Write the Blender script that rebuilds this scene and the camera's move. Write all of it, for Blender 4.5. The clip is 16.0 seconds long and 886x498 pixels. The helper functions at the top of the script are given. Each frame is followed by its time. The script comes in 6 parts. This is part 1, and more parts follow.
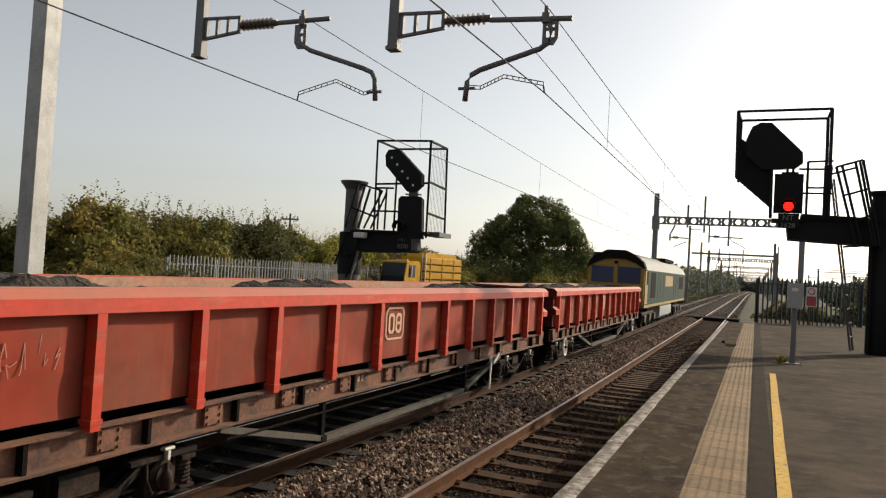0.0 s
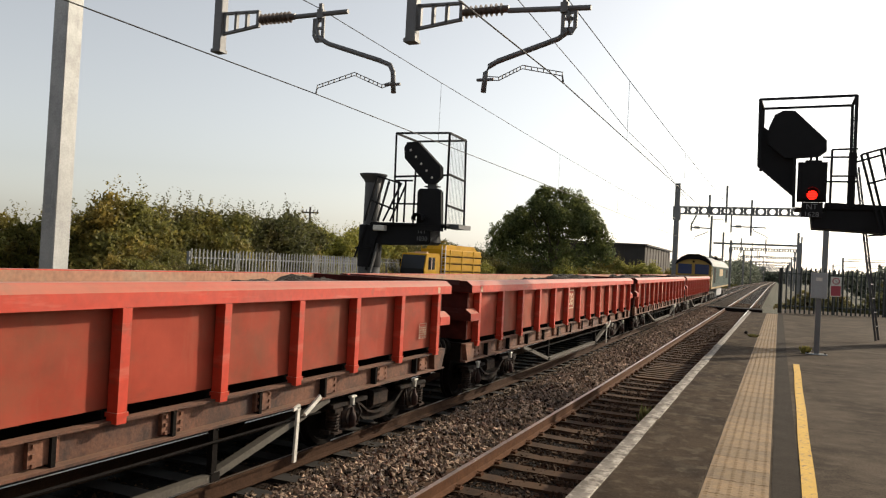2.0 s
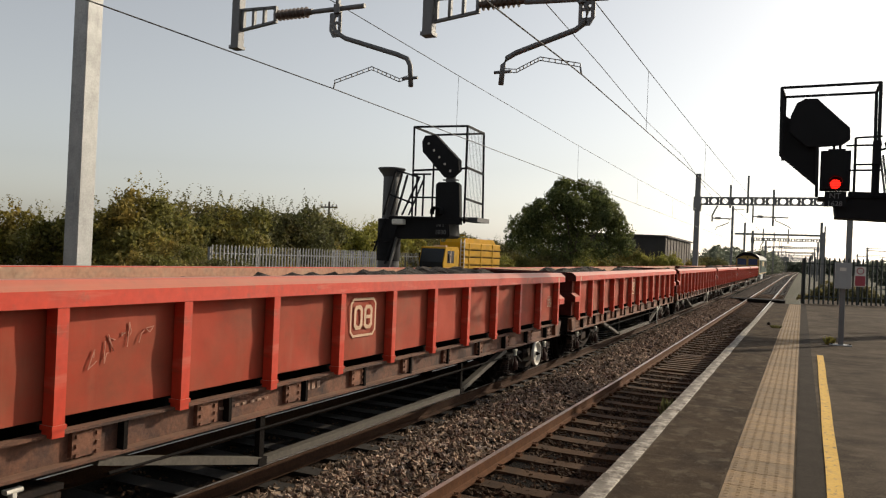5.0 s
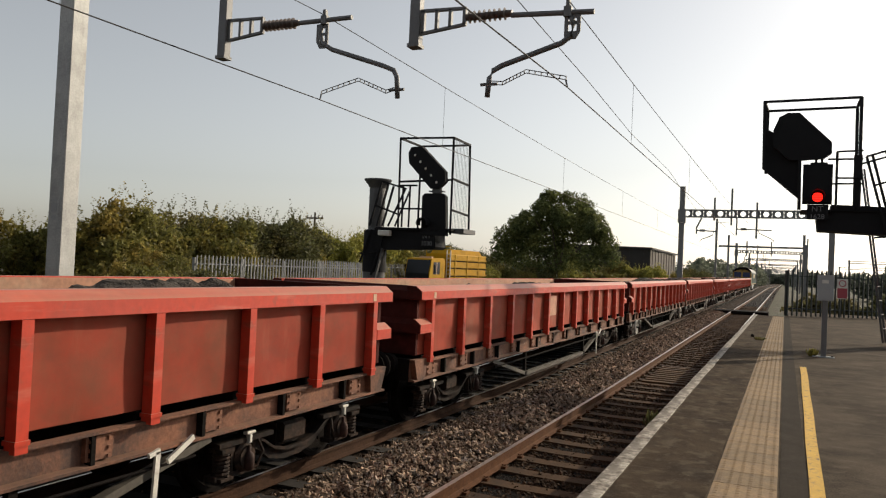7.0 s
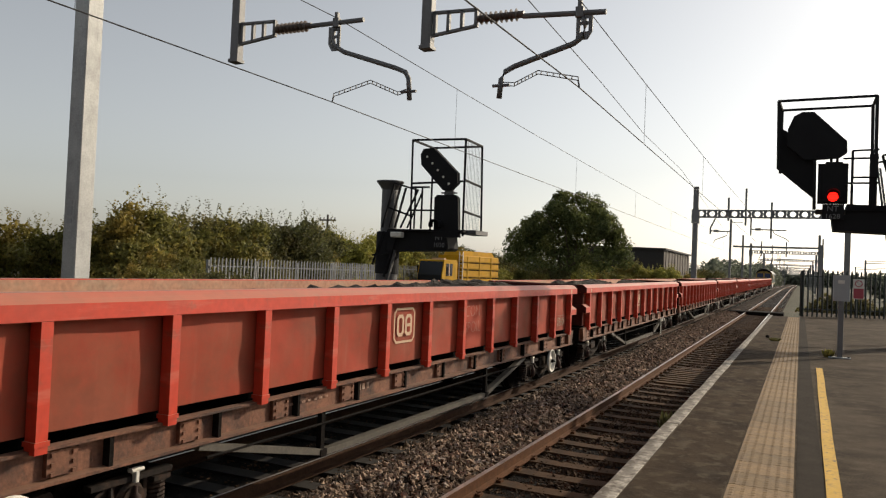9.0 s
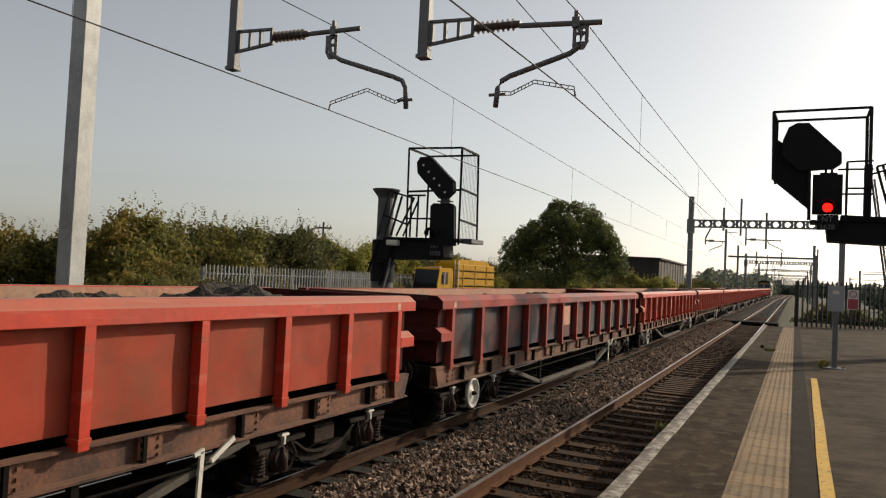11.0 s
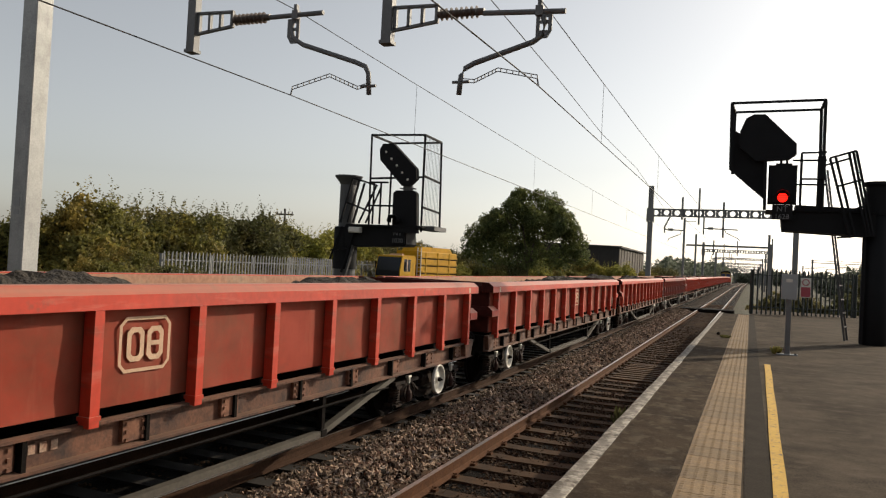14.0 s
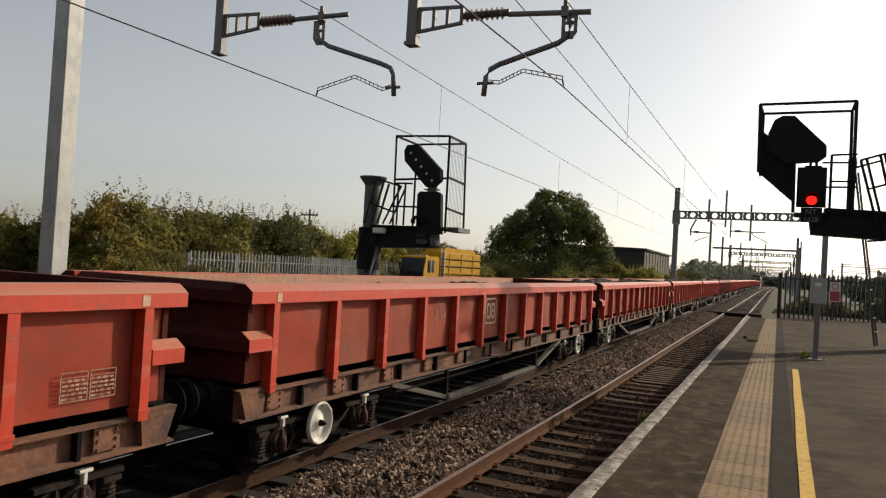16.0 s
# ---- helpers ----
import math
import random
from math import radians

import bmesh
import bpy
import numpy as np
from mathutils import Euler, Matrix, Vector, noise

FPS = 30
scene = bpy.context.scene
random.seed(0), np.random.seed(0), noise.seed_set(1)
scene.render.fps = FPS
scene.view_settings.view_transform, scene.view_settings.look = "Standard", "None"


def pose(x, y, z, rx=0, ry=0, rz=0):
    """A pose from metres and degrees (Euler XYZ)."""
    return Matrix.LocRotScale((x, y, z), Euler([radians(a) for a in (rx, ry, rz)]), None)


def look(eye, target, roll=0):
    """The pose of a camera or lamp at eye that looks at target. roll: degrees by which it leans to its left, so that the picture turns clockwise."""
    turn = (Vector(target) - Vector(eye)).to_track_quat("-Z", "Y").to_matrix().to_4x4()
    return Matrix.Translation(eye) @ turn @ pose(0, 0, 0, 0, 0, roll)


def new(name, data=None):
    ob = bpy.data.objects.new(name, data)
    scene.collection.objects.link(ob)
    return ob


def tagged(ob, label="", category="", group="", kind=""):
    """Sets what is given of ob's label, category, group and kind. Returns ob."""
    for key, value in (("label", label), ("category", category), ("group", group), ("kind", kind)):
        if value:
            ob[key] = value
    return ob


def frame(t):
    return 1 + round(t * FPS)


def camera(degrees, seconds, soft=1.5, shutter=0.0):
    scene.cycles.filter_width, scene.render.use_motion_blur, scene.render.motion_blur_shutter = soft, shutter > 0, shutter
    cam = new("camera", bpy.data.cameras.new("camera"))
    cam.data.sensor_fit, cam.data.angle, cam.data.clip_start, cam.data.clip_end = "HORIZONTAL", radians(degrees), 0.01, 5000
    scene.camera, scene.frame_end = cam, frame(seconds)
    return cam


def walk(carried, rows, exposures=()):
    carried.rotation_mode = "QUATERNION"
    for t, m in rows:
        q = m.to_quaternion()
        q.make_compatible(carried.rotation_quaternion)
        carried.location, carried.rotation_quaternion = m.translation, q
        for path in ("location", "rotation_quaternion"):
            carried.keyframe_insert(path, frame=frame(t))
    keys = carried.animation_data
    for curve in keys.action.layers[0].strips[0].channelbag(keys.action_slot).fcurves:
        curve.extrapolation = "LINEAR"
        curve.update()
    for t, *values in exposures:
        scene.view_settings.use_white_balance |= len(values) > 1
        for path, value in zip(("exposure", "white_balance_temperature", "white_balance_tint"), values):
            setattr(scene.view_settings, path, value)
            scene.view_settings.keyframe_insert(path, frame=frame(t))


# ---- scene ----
cam = camera(60.0, 16.0, soft=1.2)
EYE = (0.0, 0.0, 1.485)
PATH = [  # seconds, pitch, roll, yaw
    (0.0, 1.65, -3.40, 22.21),
    (0.5, 1.91, -3.34, 21.92),
    (1.0, 2.28, -2.32, 22.07),
    (1.5, 1.59, -2.55, 22.94),
    (2.0, 0.98, -2.99, 23.68),
    (2.5, 0.64, -3.33, 23.49),
    (3.0, 0.51, -3.10, 23.37),
    (3.5, 0.20, -3.15, 22.87),
    (4.0, 0.12, -2.77, 24.52),
    (4.2, -0.08, -2.48, 25.10),
    (6.3, 1.66, -1.96, 24.37),
    (6.5, 1.60, -2.02, 23.99),
    (7.0, 1.31, -2.64, 24.05),
    (7.5, 0.71, -3.05, 24.25),
    (8.0, 1.00, -2.41, 25.01),
    (8.5, 1.31, -2.23, 25.15),
    (9.0, 1.38, -2.44, 24.99),
    (9.2, 1.40, -2.93, 24.77),
    (11.3, 2.16, -2.71, 24.58),
    (11.5, 2.19, -3.12, 23.99),
    (12.0, 2.37, -2.85, 23.05),
    (12.5, 3.18, -3.22, 22.66),
    (13.0, 2.94, -2.93, 21.57),
    (13.5, 1.84, -3.01, 21.70),
    (14.0, 1.22, -2.93, 21.86),
    (14.5, 0.85, -2.83, 22.82),
    (15.0, 1.19, -3.11, 23.58),
    (15.5, 1.61, -3.36, 23.79),
    (16.0, 1.21, -3.32, 23.63),
]
walk(cam, [(t, pose(*EYE, 90 + p, r, y)) for t, p, r, y in PATH],
     [(0.0, -0.04), (1.5, 0.0), (2.0, 0.17), (4.0, 0.13), (6.3, -0.36), (7.0, -0.16), (8.0, -0.13), (9.0, -0.18), (11.3, -0.30), (12.5, -0.27), (13.0, -0.36), (14.0, -0.17), (15.0, -0.07), (16.0, -0.24)])

# ---- light: low hazy sun ahead and to the right, pale sky ----
SUN_AZ, SUN_EL = 31.0, 25.0     # degrees clockwise from the track's direction, degrees up
world = bpy.data.worlds.new("sky")
scene.world = world
world.use_nodes = True
wn = world.node_tree.nodes
sky = wn.new("ShaderNodeTexSky")
sky.sky_type = "NISHITA"
sky.sun_disc = False
sky.sun_elevation = radians(SUN_EL)
sky.sun_rotation = radians(SUN_AZ)
sky.air_density, sky.dust_density, sky.ozone_density = 1.0, 1.6, 1.0
wn["Background"].inputs["Strength"].default_value = 0.15
haze = wn.new("ShaderNodeHueSaturation")      # thin high haze takes the blue out of the sky
haze.inputs["Saturation"].default_value = 0.37
world.node_tree.links.new(sky.outputs[0], haze.inputs["Color"])
warm = wn.new("ShaderNodeMix")
warm.data_type, warm.blend_type = "RGBA", "MULTIPLY"
warm.inputs["Factor"].default_value = 1.0
warm.inputs[7].default_value = (1.0, 0.975, 0.935, 1)
world.node_tree.links.new(haze.outputs[0], warm.inputs[6])
world.node_tree.links.new(warm.outputs[2], wn["Background"].inputs["Color"])
sun = new("sun", bpy.data.lights.new("sun", "SUN"))
sun.data.energy, sun.data.angle, sun.data.color = 4.2, radians(0.6), (1.0, 0.86, 0.66)
sx, sy = math.sin(radians(SUN_AZ)), math.cos(radians(SUN_AZ))
sun.matrix_world = look((60 * sx, 60 * sy, 60 * math.tan(radians(SUN_EL))), (0, 0, 0))

# ---- plan, in metres; z = 0 is the platform, y runs along the tracks ----
RAIL_Z = -0.915
GROUND_Z = -1.25
EDGE_X = -1.25
NEAR_X = -2.57          # centre of the platform track
FAR_X = -6.03           # centre of the train's track
PLATFORM_END = 36.0
GRADE = 0.0062          # the line climbs gently beyond the platform


def rise(y):
    return GRADE * (min(max(y, 16.0), 170.0) - 16.0)


TTC_Y = 9.5             # plane of the first overhead supports

# ---- materials ----


def material(name, colour, rough=0.7, metal=0.0, vary=0.25, scale=8.0, fine=60.0, bump=0.3, dist=0.01,
             tint=None, tint_scale=1.5, tint_at=0.55, island=0.0, obj=0.0, spec=0.5):
    """A procedural surface: base colour with coarse stains (tint) and fine grain, and a little relief."""
    m = bpy.data.materials.new(name)
    m.use_nodes = True
    nt = m.node_tree
    n, l = nt.nodes, nt.links
    b = n["Principled BSDF"]
    b.inputs["Roughness"].default_value = rough
    b.inputs["Metallic"].default_value = metal
    b.inputs["Specular IOR Level"].default_value = spec
    tc = n.new("ShaderNodeTexCoord")
    src = tc.outputs["Object"]
    big = n.new("ShaderNodeTexNoise")
    big.inputs["Scale"].default_value = scale
    big.inputs["Detail"].default_value = 6
    big.inputs["Roughness"].default_value = 0.65
    l.new(src, big.inputs["Vector"])
    small = n.new("ShaderNodeTexNoise")
    small.inputs["Scale"].default_value = fine
    small.inputs["Detail"].default_value = 4
    l.new(src, small.inputs["Vector"])
    mixn = n.new("ShaderNodeMath")
    mixn.operation = "ADD"
    l.new(big.outputs[0], mixn.inputs[0])
    l.new(small.outputs[0], mixn.inputs[1])
    ramp = n.new("ShaderNodeMapRange")
    ramp.inputs["From Min"].default_value, ramp.inputs["From Max"].default_value = 0.65, 1.35
    ramp.inputs["To Min"].default_value, ramp.inputs["To Max"].default_value = 1 - vary, 1 + vary
    l.new(mixn.outputs[0], ramp.inputs["Value"])
    base = n.new("ShaderNodeRGB")
    base.outputs[0].default_value = (*colour, 1)
    col = base.outputs[0]
    if tint:
        tn = n.new("ShaderNodeTexNoise")
        tn.inputs["Scale"].default_value = tint_scale
        tn.inputs["Detail"].default_value = 7
        tn.inputs["Roughness"].default_value = 0.7
        l.new(src, tn.inputs["Vector"])
        tr = n.new("ShaderNodeMapRange")
        tr.inputs["From Min"].default_value, tr.inputs["From Max"].default_value = tint_at - 0.08, tint_at + 0.12
        l.new(tn.outputs[0], tr.inputs["Value"])
        mx = n.new("ShaderNodeMix")
        mx.data_type = "RGBA"
        l.new(tr.outputs[0], mx.inputs["Factor"])
        l.new(col, mx.inputs[6])
        mx.inputs[7].default_value = (*tint, 1)
        col = mx.outputs[2]
    val = ramp.outputs[0]
    for amount, node, socket in ((island, "ShaderNodeNewGeometry", "Random Per Island"), (obj, "ShaderNodeObjectInfo", "Random")):
        if amount:
            g = n.new(node)
            r = n.new("ShaderNodeMapRange")
            r.inputs["To Min"].default_value, r.inputs["To Max"].default_value = 1 - amount, 1 + amount
            l.new(g.outputs[socket], r.inputs["Value"])
            mu = n.new("ShaderNodeMath")
            mu.operation = "MULTIPLY"
            l.new(val, mu.inputs[0])
            l.new(r.outputs[0], mu.inputs[1])
            val = mu.outputs[0]
    vm = n.new("ShaderNodeVectorMath")
    vm.operation = "SCALE"
    l.new(col, vm.inputs[0])
    l.new(val, vm.inputs["Scale"])
    l.new(vm.outputs[0], b.inputs["Base Color"])
    if bump:
        bp = n.new("ShaderNodeBump")
        bp.inputs["Strength"].default_value = bump
        bp.inputs["Distance"].default_value = dist
        l.new(mixn.outputs[0], bp.inputs["Height"])
        l.new(bp.outputs[0], b.inputs["Normal"])
    return m


def plain(name, colour, rough=0.6, metal=0.0):
    return material(name, colour, rough, metal, vary=0.12, scale=5, bump=0.05)


def foliage(name, colour, tint):
    m = material(name, colour, 0.6, vary=0.35, scale=0.6, fine=4, bump=0, tint=tint, tint_scale=0.35, tint_at=0.52, island=0.45, spec=0.25)
    b = m.node_tree.nodes["Principled BSDF"]
    n, l = m.node_tree.nodes, m.node_tree.links
    tl = n.new("ShaderNodeBsdfTranslucent")
    mx = n.new("ShaderNodeMixShader")
    mx.inputs[0].default_value = 0.48
    l.new(b.inputs["Base Color"].links[0].from_socket, tl.inputs["Color"])
    l.new(b.outputs[0], mx.inputs[1])
    l.new(tl.outputs[0], mx.inputs[2])
    l.new(mx.outputs[0], n["Material Output"].inputs["Surface"])
    return m


ASPHALT = material("platform_asphalt", (0.086, 0.067, 0.049), 0.95, spec=0.04, vary=0.7, scale=1.6, fine=70, bump=0.5, dist=0.006, tint=(0.050, 0.038, 0.027), tint_scale=0.55, tint_at=0.52)
ASPHALT_EDGE = material("patched_asphalt", (0.064, 0.046, 0.030), 0.95, spec=0.04, vary=0.4, scale=3, fine=120, bump=0.6, dist=0.008, tint=(0.032, 0.0235, 0.017), tint_scale=1.1)
COPING = material("worn_white_coping", (0.46, 0.41, 0.34), 0.85, vary=0.3, scale=4, fine=50, bump=0.4, dist=0.006, tint=(0.10, 0.08, 0.06), tint_scale=7, tint_at=0.45, obj=0.08)
COPING_WALL = material("platform_wall", (0.12, 0.10, 0.085), 0.9, vary=0.4, scale=3, bump=0.5)
TACTILE = material("buff_tactile", (0.25, 0.158, 0.068), 0.85, vary=0.34, scale=3, fine=70, bump=0.3, tint=(0.150, 0.098, 0.052), tint_scale=2.1, tint_at=0.50, obj=0.16)
YELLOW_LINE = material("yellow_line", (0.60, 0.35, 0.030), 0.8, vary=0.15, scale=6, fine=60, bump=0.3, tint=(0.22, 0.15, 0.06), tint_scale=14, tint_at=0.62)
BALLAST = material("ballast", (0.235, 0.170, 0.120), 0.95, spec=0.2, vary=0.5, scale=3, fine=30, bump=0.8, dist=0.03, tint=(0.085, 0.050, 0.034), tint_scale=1.2, island=0.92)
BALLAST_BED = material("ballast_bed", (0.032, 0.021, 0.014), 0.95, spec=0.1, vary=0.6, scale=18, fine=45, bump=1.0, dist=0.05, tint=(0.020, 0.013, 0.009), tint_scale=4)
# Near-black: oil stain, with the shade under the train put into the colour.
OILY_SHADE_BED = material("oily_shaded_ballast", (0.0085, 0.0065, 0.0052), 0.95, spec=0.1, vary=0.5, scale=18, fine=45, bump=1.0, dist=0.05)
SLEEPER = material("concrete_sleeper", (0.082, 0.046, 0.024), 0.9, spec=0.15, vary=0.3, scale=6, fine=50, bump=0.4, tint=(0.04, 0.026, 0.017), tint_scale=3, obj=0.25)
RAIL_RUST = material("rusty_rail", (0.098, 0.040, 0.016), 0.9, spec=0.2, vary=0.35, scale=6, fine=40, bump=0.3)
# Darker copy of the rusty rail: shade under the train put into its colour.
RAIL_SHADED = material("shaded_dark_rail", (0.050, 0.025, 0.014), 0.9, spec=0.15, vary=0.4, scale=6, fine=40, bump=0.3)
RAIL_TOP = material("polished_rail_head", (0.62, 0.58, 0.54), 0.28, 0.9, vary=0.1, scale=4, bump=0.05)
GRASS = material("dry_grass", (0.060, 0.058, 0.030), 0.95, vary=0.4, scale=0.5, fine=8, bump=0.8, dist=0.1, tint=(0.085, 0.066, 0.040), tint_scale=0.12)
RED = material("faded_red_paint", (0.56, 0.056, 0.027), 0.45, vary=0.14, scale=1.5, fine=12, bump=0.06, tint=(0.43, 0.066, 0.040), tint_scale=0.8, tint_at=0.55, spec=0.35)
RED_PANEL = material("dusty_red_panel", (0.335, 0.049, 0.024), 0.7, vary=0.13, scale=0.9, fine=5, bump=0.12, dist=0.02, tint=(0.235, 0.064, 0.034), tint_scale=0.7, tint_at=0.5, obj=0.14, spec=0.2)
# Same red paint as the sides; shade on the ends is put into it.
RED_SHADED = material("shaded_maroon_end", (0.075, 0.014, 0.010), 0.8, vary=0.35, scale=1.4, fine=9, bump=0.15, tint=(0.045, 0.013, 0.010), tint_scale=1.2, tint_at=0.48, spec=0.12)
RED_INSIDE = material("scoured_inside", (0.42, 0.21, 0.13), 0.8, vary=0.3, scale=1.6, fine=18, bump=0.3, tint=(0.36, 0.25, 0.17), tint_scale=1.3)
PATCHED_PANEL = material("peeling_red_panel", (0.17, 0.036, 0.026), 0.65, vary=0.15, scale=1.2, fine=8, bump=0.12, tint=(0.034, 0.044, 0.050), tint_scale=0.9, tint_at=0.43, spec=0.25)
RED_PATCHED = material("peeling_red_rail", (0.34, 0.045, 0.030), 0.6, vary=0.12, scale=1.5, fine=12, bump=0.06, tint=(0.075, 0.075, 0.075), tint_scale=0.9, tint_at=0.54, spec=0.3)
# Dark maroon tint: grime, and shadows on the web put in as patches.
SOLE = material("flaking_red_shadowed_underframe", (0.175, 0.074, 0.041), 0.85, obj=0.22, vary=0.4, scale=3, fine=30, bump=0.4, tint=(0.058, 0.032, 0.024), tint_scale=1.7, tint_at=0.50)
GRIME = material("black_grime", (0.012, 0.010, 0.009), 0.9, spec=0.06, vary=0.4, scale=5, fine=40, bump=0.3)
BOGIE = material("grimy_bogie", (0.020, 0.016, 0.014), 0.85, 0.0, spec=0.15, vary=0.4, scale=6, fine=30, bump=0.3, tint=(0.055, 0.033, 0.023), tint_scale=4)
DAMPER = material("maroon_damper", (0.040, 0.019, 0.015), 0.7, spec=0.2, vary=0.4, scale=6, fine=30, bump=0.2, obj=0.4)
TRUSS = material("greasy_grey_bar", (0.075, 0.064, 0.050), 0.75, vary=0.35, scale=4, fine=30, bump=0.2)
WHITE = material("white_paint", (0.66, 0.63, 0.56), 0.65, vary=0.18, scale=7, bump=0.1, tint=(0.40, 0.34, 0.26), tint_scale=6, tint_at=0.62)
FADED = material("worn_stencil_paint", (0.42, 0.29, 0.21), 0.8, vary=0.45, scale=14, bump=0.1, tint=(0.21, 0.085, 0.05), tint_scale=9, tint_at=0.5)
CREAM = material("faded_white_paint", (0.56, 0.37, 0.24), 0.7, vary=0.2, scale=8, bump=0.1)
SOIL = material("spoil_soil", (0.052, 0.042, 0.032), 0.95, vary=0.5, scale=5, fine=25, bump=1.0, dist=0.06, tint=(0.085, 0.07, 0.055), tint_scale=9, tint_at=0.62)
GALV = material("galvanised_steel", (0.42, 0.42, 0.405), 0.6, 0.3, vary=0.2, scale=2, fine=30, bump=0.08, tint=(0.31, 0.31, 0.30), tint_scale=2.5)
FENCE = material("weathered_fence_steel", (0.23, 0.235, 0.23), 0.7, 0.2, vary=0.25, scale=2, fine=30, bump=0.08, obj=0.15)
GREY_STEEL = material("weathered_grey_steel", (0.17, 0.17, 0.17), 0.6, 0.4, vary=0.2, scale=3, bump=0.1)
INSUL = material("brown_insulator", (0.10, 0.075, 0.06), 0.35, vary=0.15, bump=0.05)
WIRE = plain("copper_wire", (0.07, 0.065, 0.06), 0.5, 0.6)
BLACK = material("matt_black_paint", (0.009, 0.009, 0.010), 0.75, spec=0.2, vary=0.25, scale=3, bump=0.1)
SIGNAL_GREY = material("grey_signal_steel", (0.085, 0.085, 0.085), 0.6, 0.2, vary=0.2, scale=3, bump=0.1)
GREEN_PAINT = material("dark_green_pale", (0.010, 0.016, 0.013), 0.55, vary=0.25, scale=3, bump=0.1)
CAB_GREY = material("grey_cabinet", (0.33, 0.34, 0.34), 0.55, vary=0.1, scale=4, bump=0.05)
def dust_and_sheen(m, colour, amount):
    """Tan on up-facing surfaces: settled dust, plus sun sheen put into the colour."""
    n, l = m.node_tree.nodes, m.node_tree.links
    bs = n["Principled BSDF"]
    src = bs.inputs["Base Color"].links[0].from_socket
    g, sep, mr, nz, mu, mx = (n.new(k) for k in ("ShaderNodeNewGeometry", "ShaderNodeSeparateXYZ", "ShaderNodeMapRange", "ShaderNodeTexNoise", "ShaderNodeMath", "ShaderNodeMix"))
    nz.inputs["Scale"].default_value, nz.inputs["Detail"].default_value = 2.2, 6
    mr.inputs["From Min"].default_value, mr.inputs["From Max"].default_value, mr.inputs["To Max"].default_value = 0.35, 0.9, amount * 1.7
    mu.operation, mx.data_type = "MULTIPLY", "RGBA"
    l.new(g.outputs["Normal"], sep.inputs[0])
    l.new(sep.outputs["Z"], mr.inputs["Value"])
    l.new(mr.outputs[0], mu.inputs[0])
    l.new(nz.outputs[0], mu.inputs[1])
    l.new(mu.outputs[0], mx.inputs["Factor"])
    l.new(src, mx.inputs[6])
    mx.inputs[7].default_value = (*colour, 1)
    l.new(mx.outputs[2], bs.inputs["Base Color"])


def mottled(m, colour, stretch, low, high, amount):
    """Another layer of wear over a surface: noise stretched along the axes, between two levels."""
    n, l = m.node_tree.nodes, m.node_tree.links
    bs = n["Principled BSDF"]
    src = bs.inputs["Base Color"].links[0].from_socket
    tc, mp, nz, mr, mx = (n.new(k) for k in ("ShaderNodeTexCoord", "ShaderNodeMapping", "ShaderNodeTexNoise", "ShaderNodeMapRange", "ShaderNodeMix"))
    mp.inputs["Scale"].default_value = stretch
    nz.inputs["Scale"].default_value, nz.inputs["Detail"].default_value, nz.inputs["Roughness"].default_value = 1.0, 5, 0.6
    mr.inputs["From Min"].default_value, mr.inputs["From Max"].default_value, mr.inputs["To Max"].default_value = low, high, amount
    mx.data_type = "RGBA"
    l.new(tc.outputs["Object"], mp.inputs["Vector"])
    l.new(mp.outputs[0], nz.inputs["Vector"])
    l.new(nz.outputs[0], mr.inputs["Value"])
    l.new(mr.outputs[0], mx.inputs["Factor"])
    l.new(src, mx.inputs[6])
    mx.inputs[7].default_value = (*colour, 1)
    l.new(mx.outputs[2], bs.inputs["Base Color"])


mottled(RED_PANEL, (0.34, 0.110, 0.065), (1, 5, 0.9), 0.56, 0.74, 0.40)       # washed streaks
mottled(RED_PANEL, (0.17, 0.050, 0.030), (1, 1.3, 2.6), 0.54, 0.72, 0.6)      # brown grime
mottled(RED, (0.30, 0.075, 0.045), (2, 5, 5), 0.60, 0.68, 0.6)                # rubbed and rusted spots
mottled(RED, (0.60, 0.22, 0.15), (1, 1.1, 9), 0.58, 0.74, 0.45)               # sun-bleached scuffs
mottled(ASPHALT, (0.155, 0.125, 0.095), (55, 55, 55), 0.62, 0.70, 0.75)       # pale chippings
mottled(ASPHALT, (0.030, 0.024, 0.018), (1.5, 1.8, 1), 0.57, 0.70, 0.45)      # dark damp patches
mottled(ASPHALT_EDGE, (0.15, 0.120, 0.090), (60, 60, 60), 0.62, 0.70, 0.7)
mottled(ASPHALT_EDGE, (0.090, 0.072, 0.052), (2.0, 0.9, 1), 0.54, 0.66, 0.6)
mottled(ASPHALT, (0.125, 0.100, 0.076), (5, 6, 1), 0.53, 0.66, 0.55)           # worn lighter patches
mottled(ASPHALT_EDGE, (0.125, 0.100, 0.072), (6, 5, 1), 0.52, 0.64, 0.6)
mottled(ASPHALT_EDGE, (0.026, 0.020, 0.015), (3.5, 2.5, 1), 0.58, 0.68, 0.6)  # tar and oil spots
mottled(COPING, (0.15, 0.125, 0.10), (9, 3, 1), 0.50, 0.60, 0.7)
mottled(TACTILE, (0.085, 0.062, 0.040), (1.4, 1.4, 1), 0.55, 0.68, 0.6)       # trodden dirt
mottled(YELLOW_LINE, (0.10, 0.080, 0.050), (22, 9, 1), 0.58, 0.66, 0.8)
mottled(GALV, (0.22, 0.22, 0.215), (7, 7, 0.7), 0.56, 0.74, 0.6)
mottled(BALLAST, (0.40, 0.34, 0.30), (11, 11, 11), 0.57, 0.63, 0.7)          # paler fresh stones
# The light catching top rails and sole flanges, painted in together with dust.
dust_and_sheen(RED, (0.42, 0.25, 0.17), 0.85)
dust_and_sheen(SOLE, (0.21, 0.115, 0.072), 0.6)
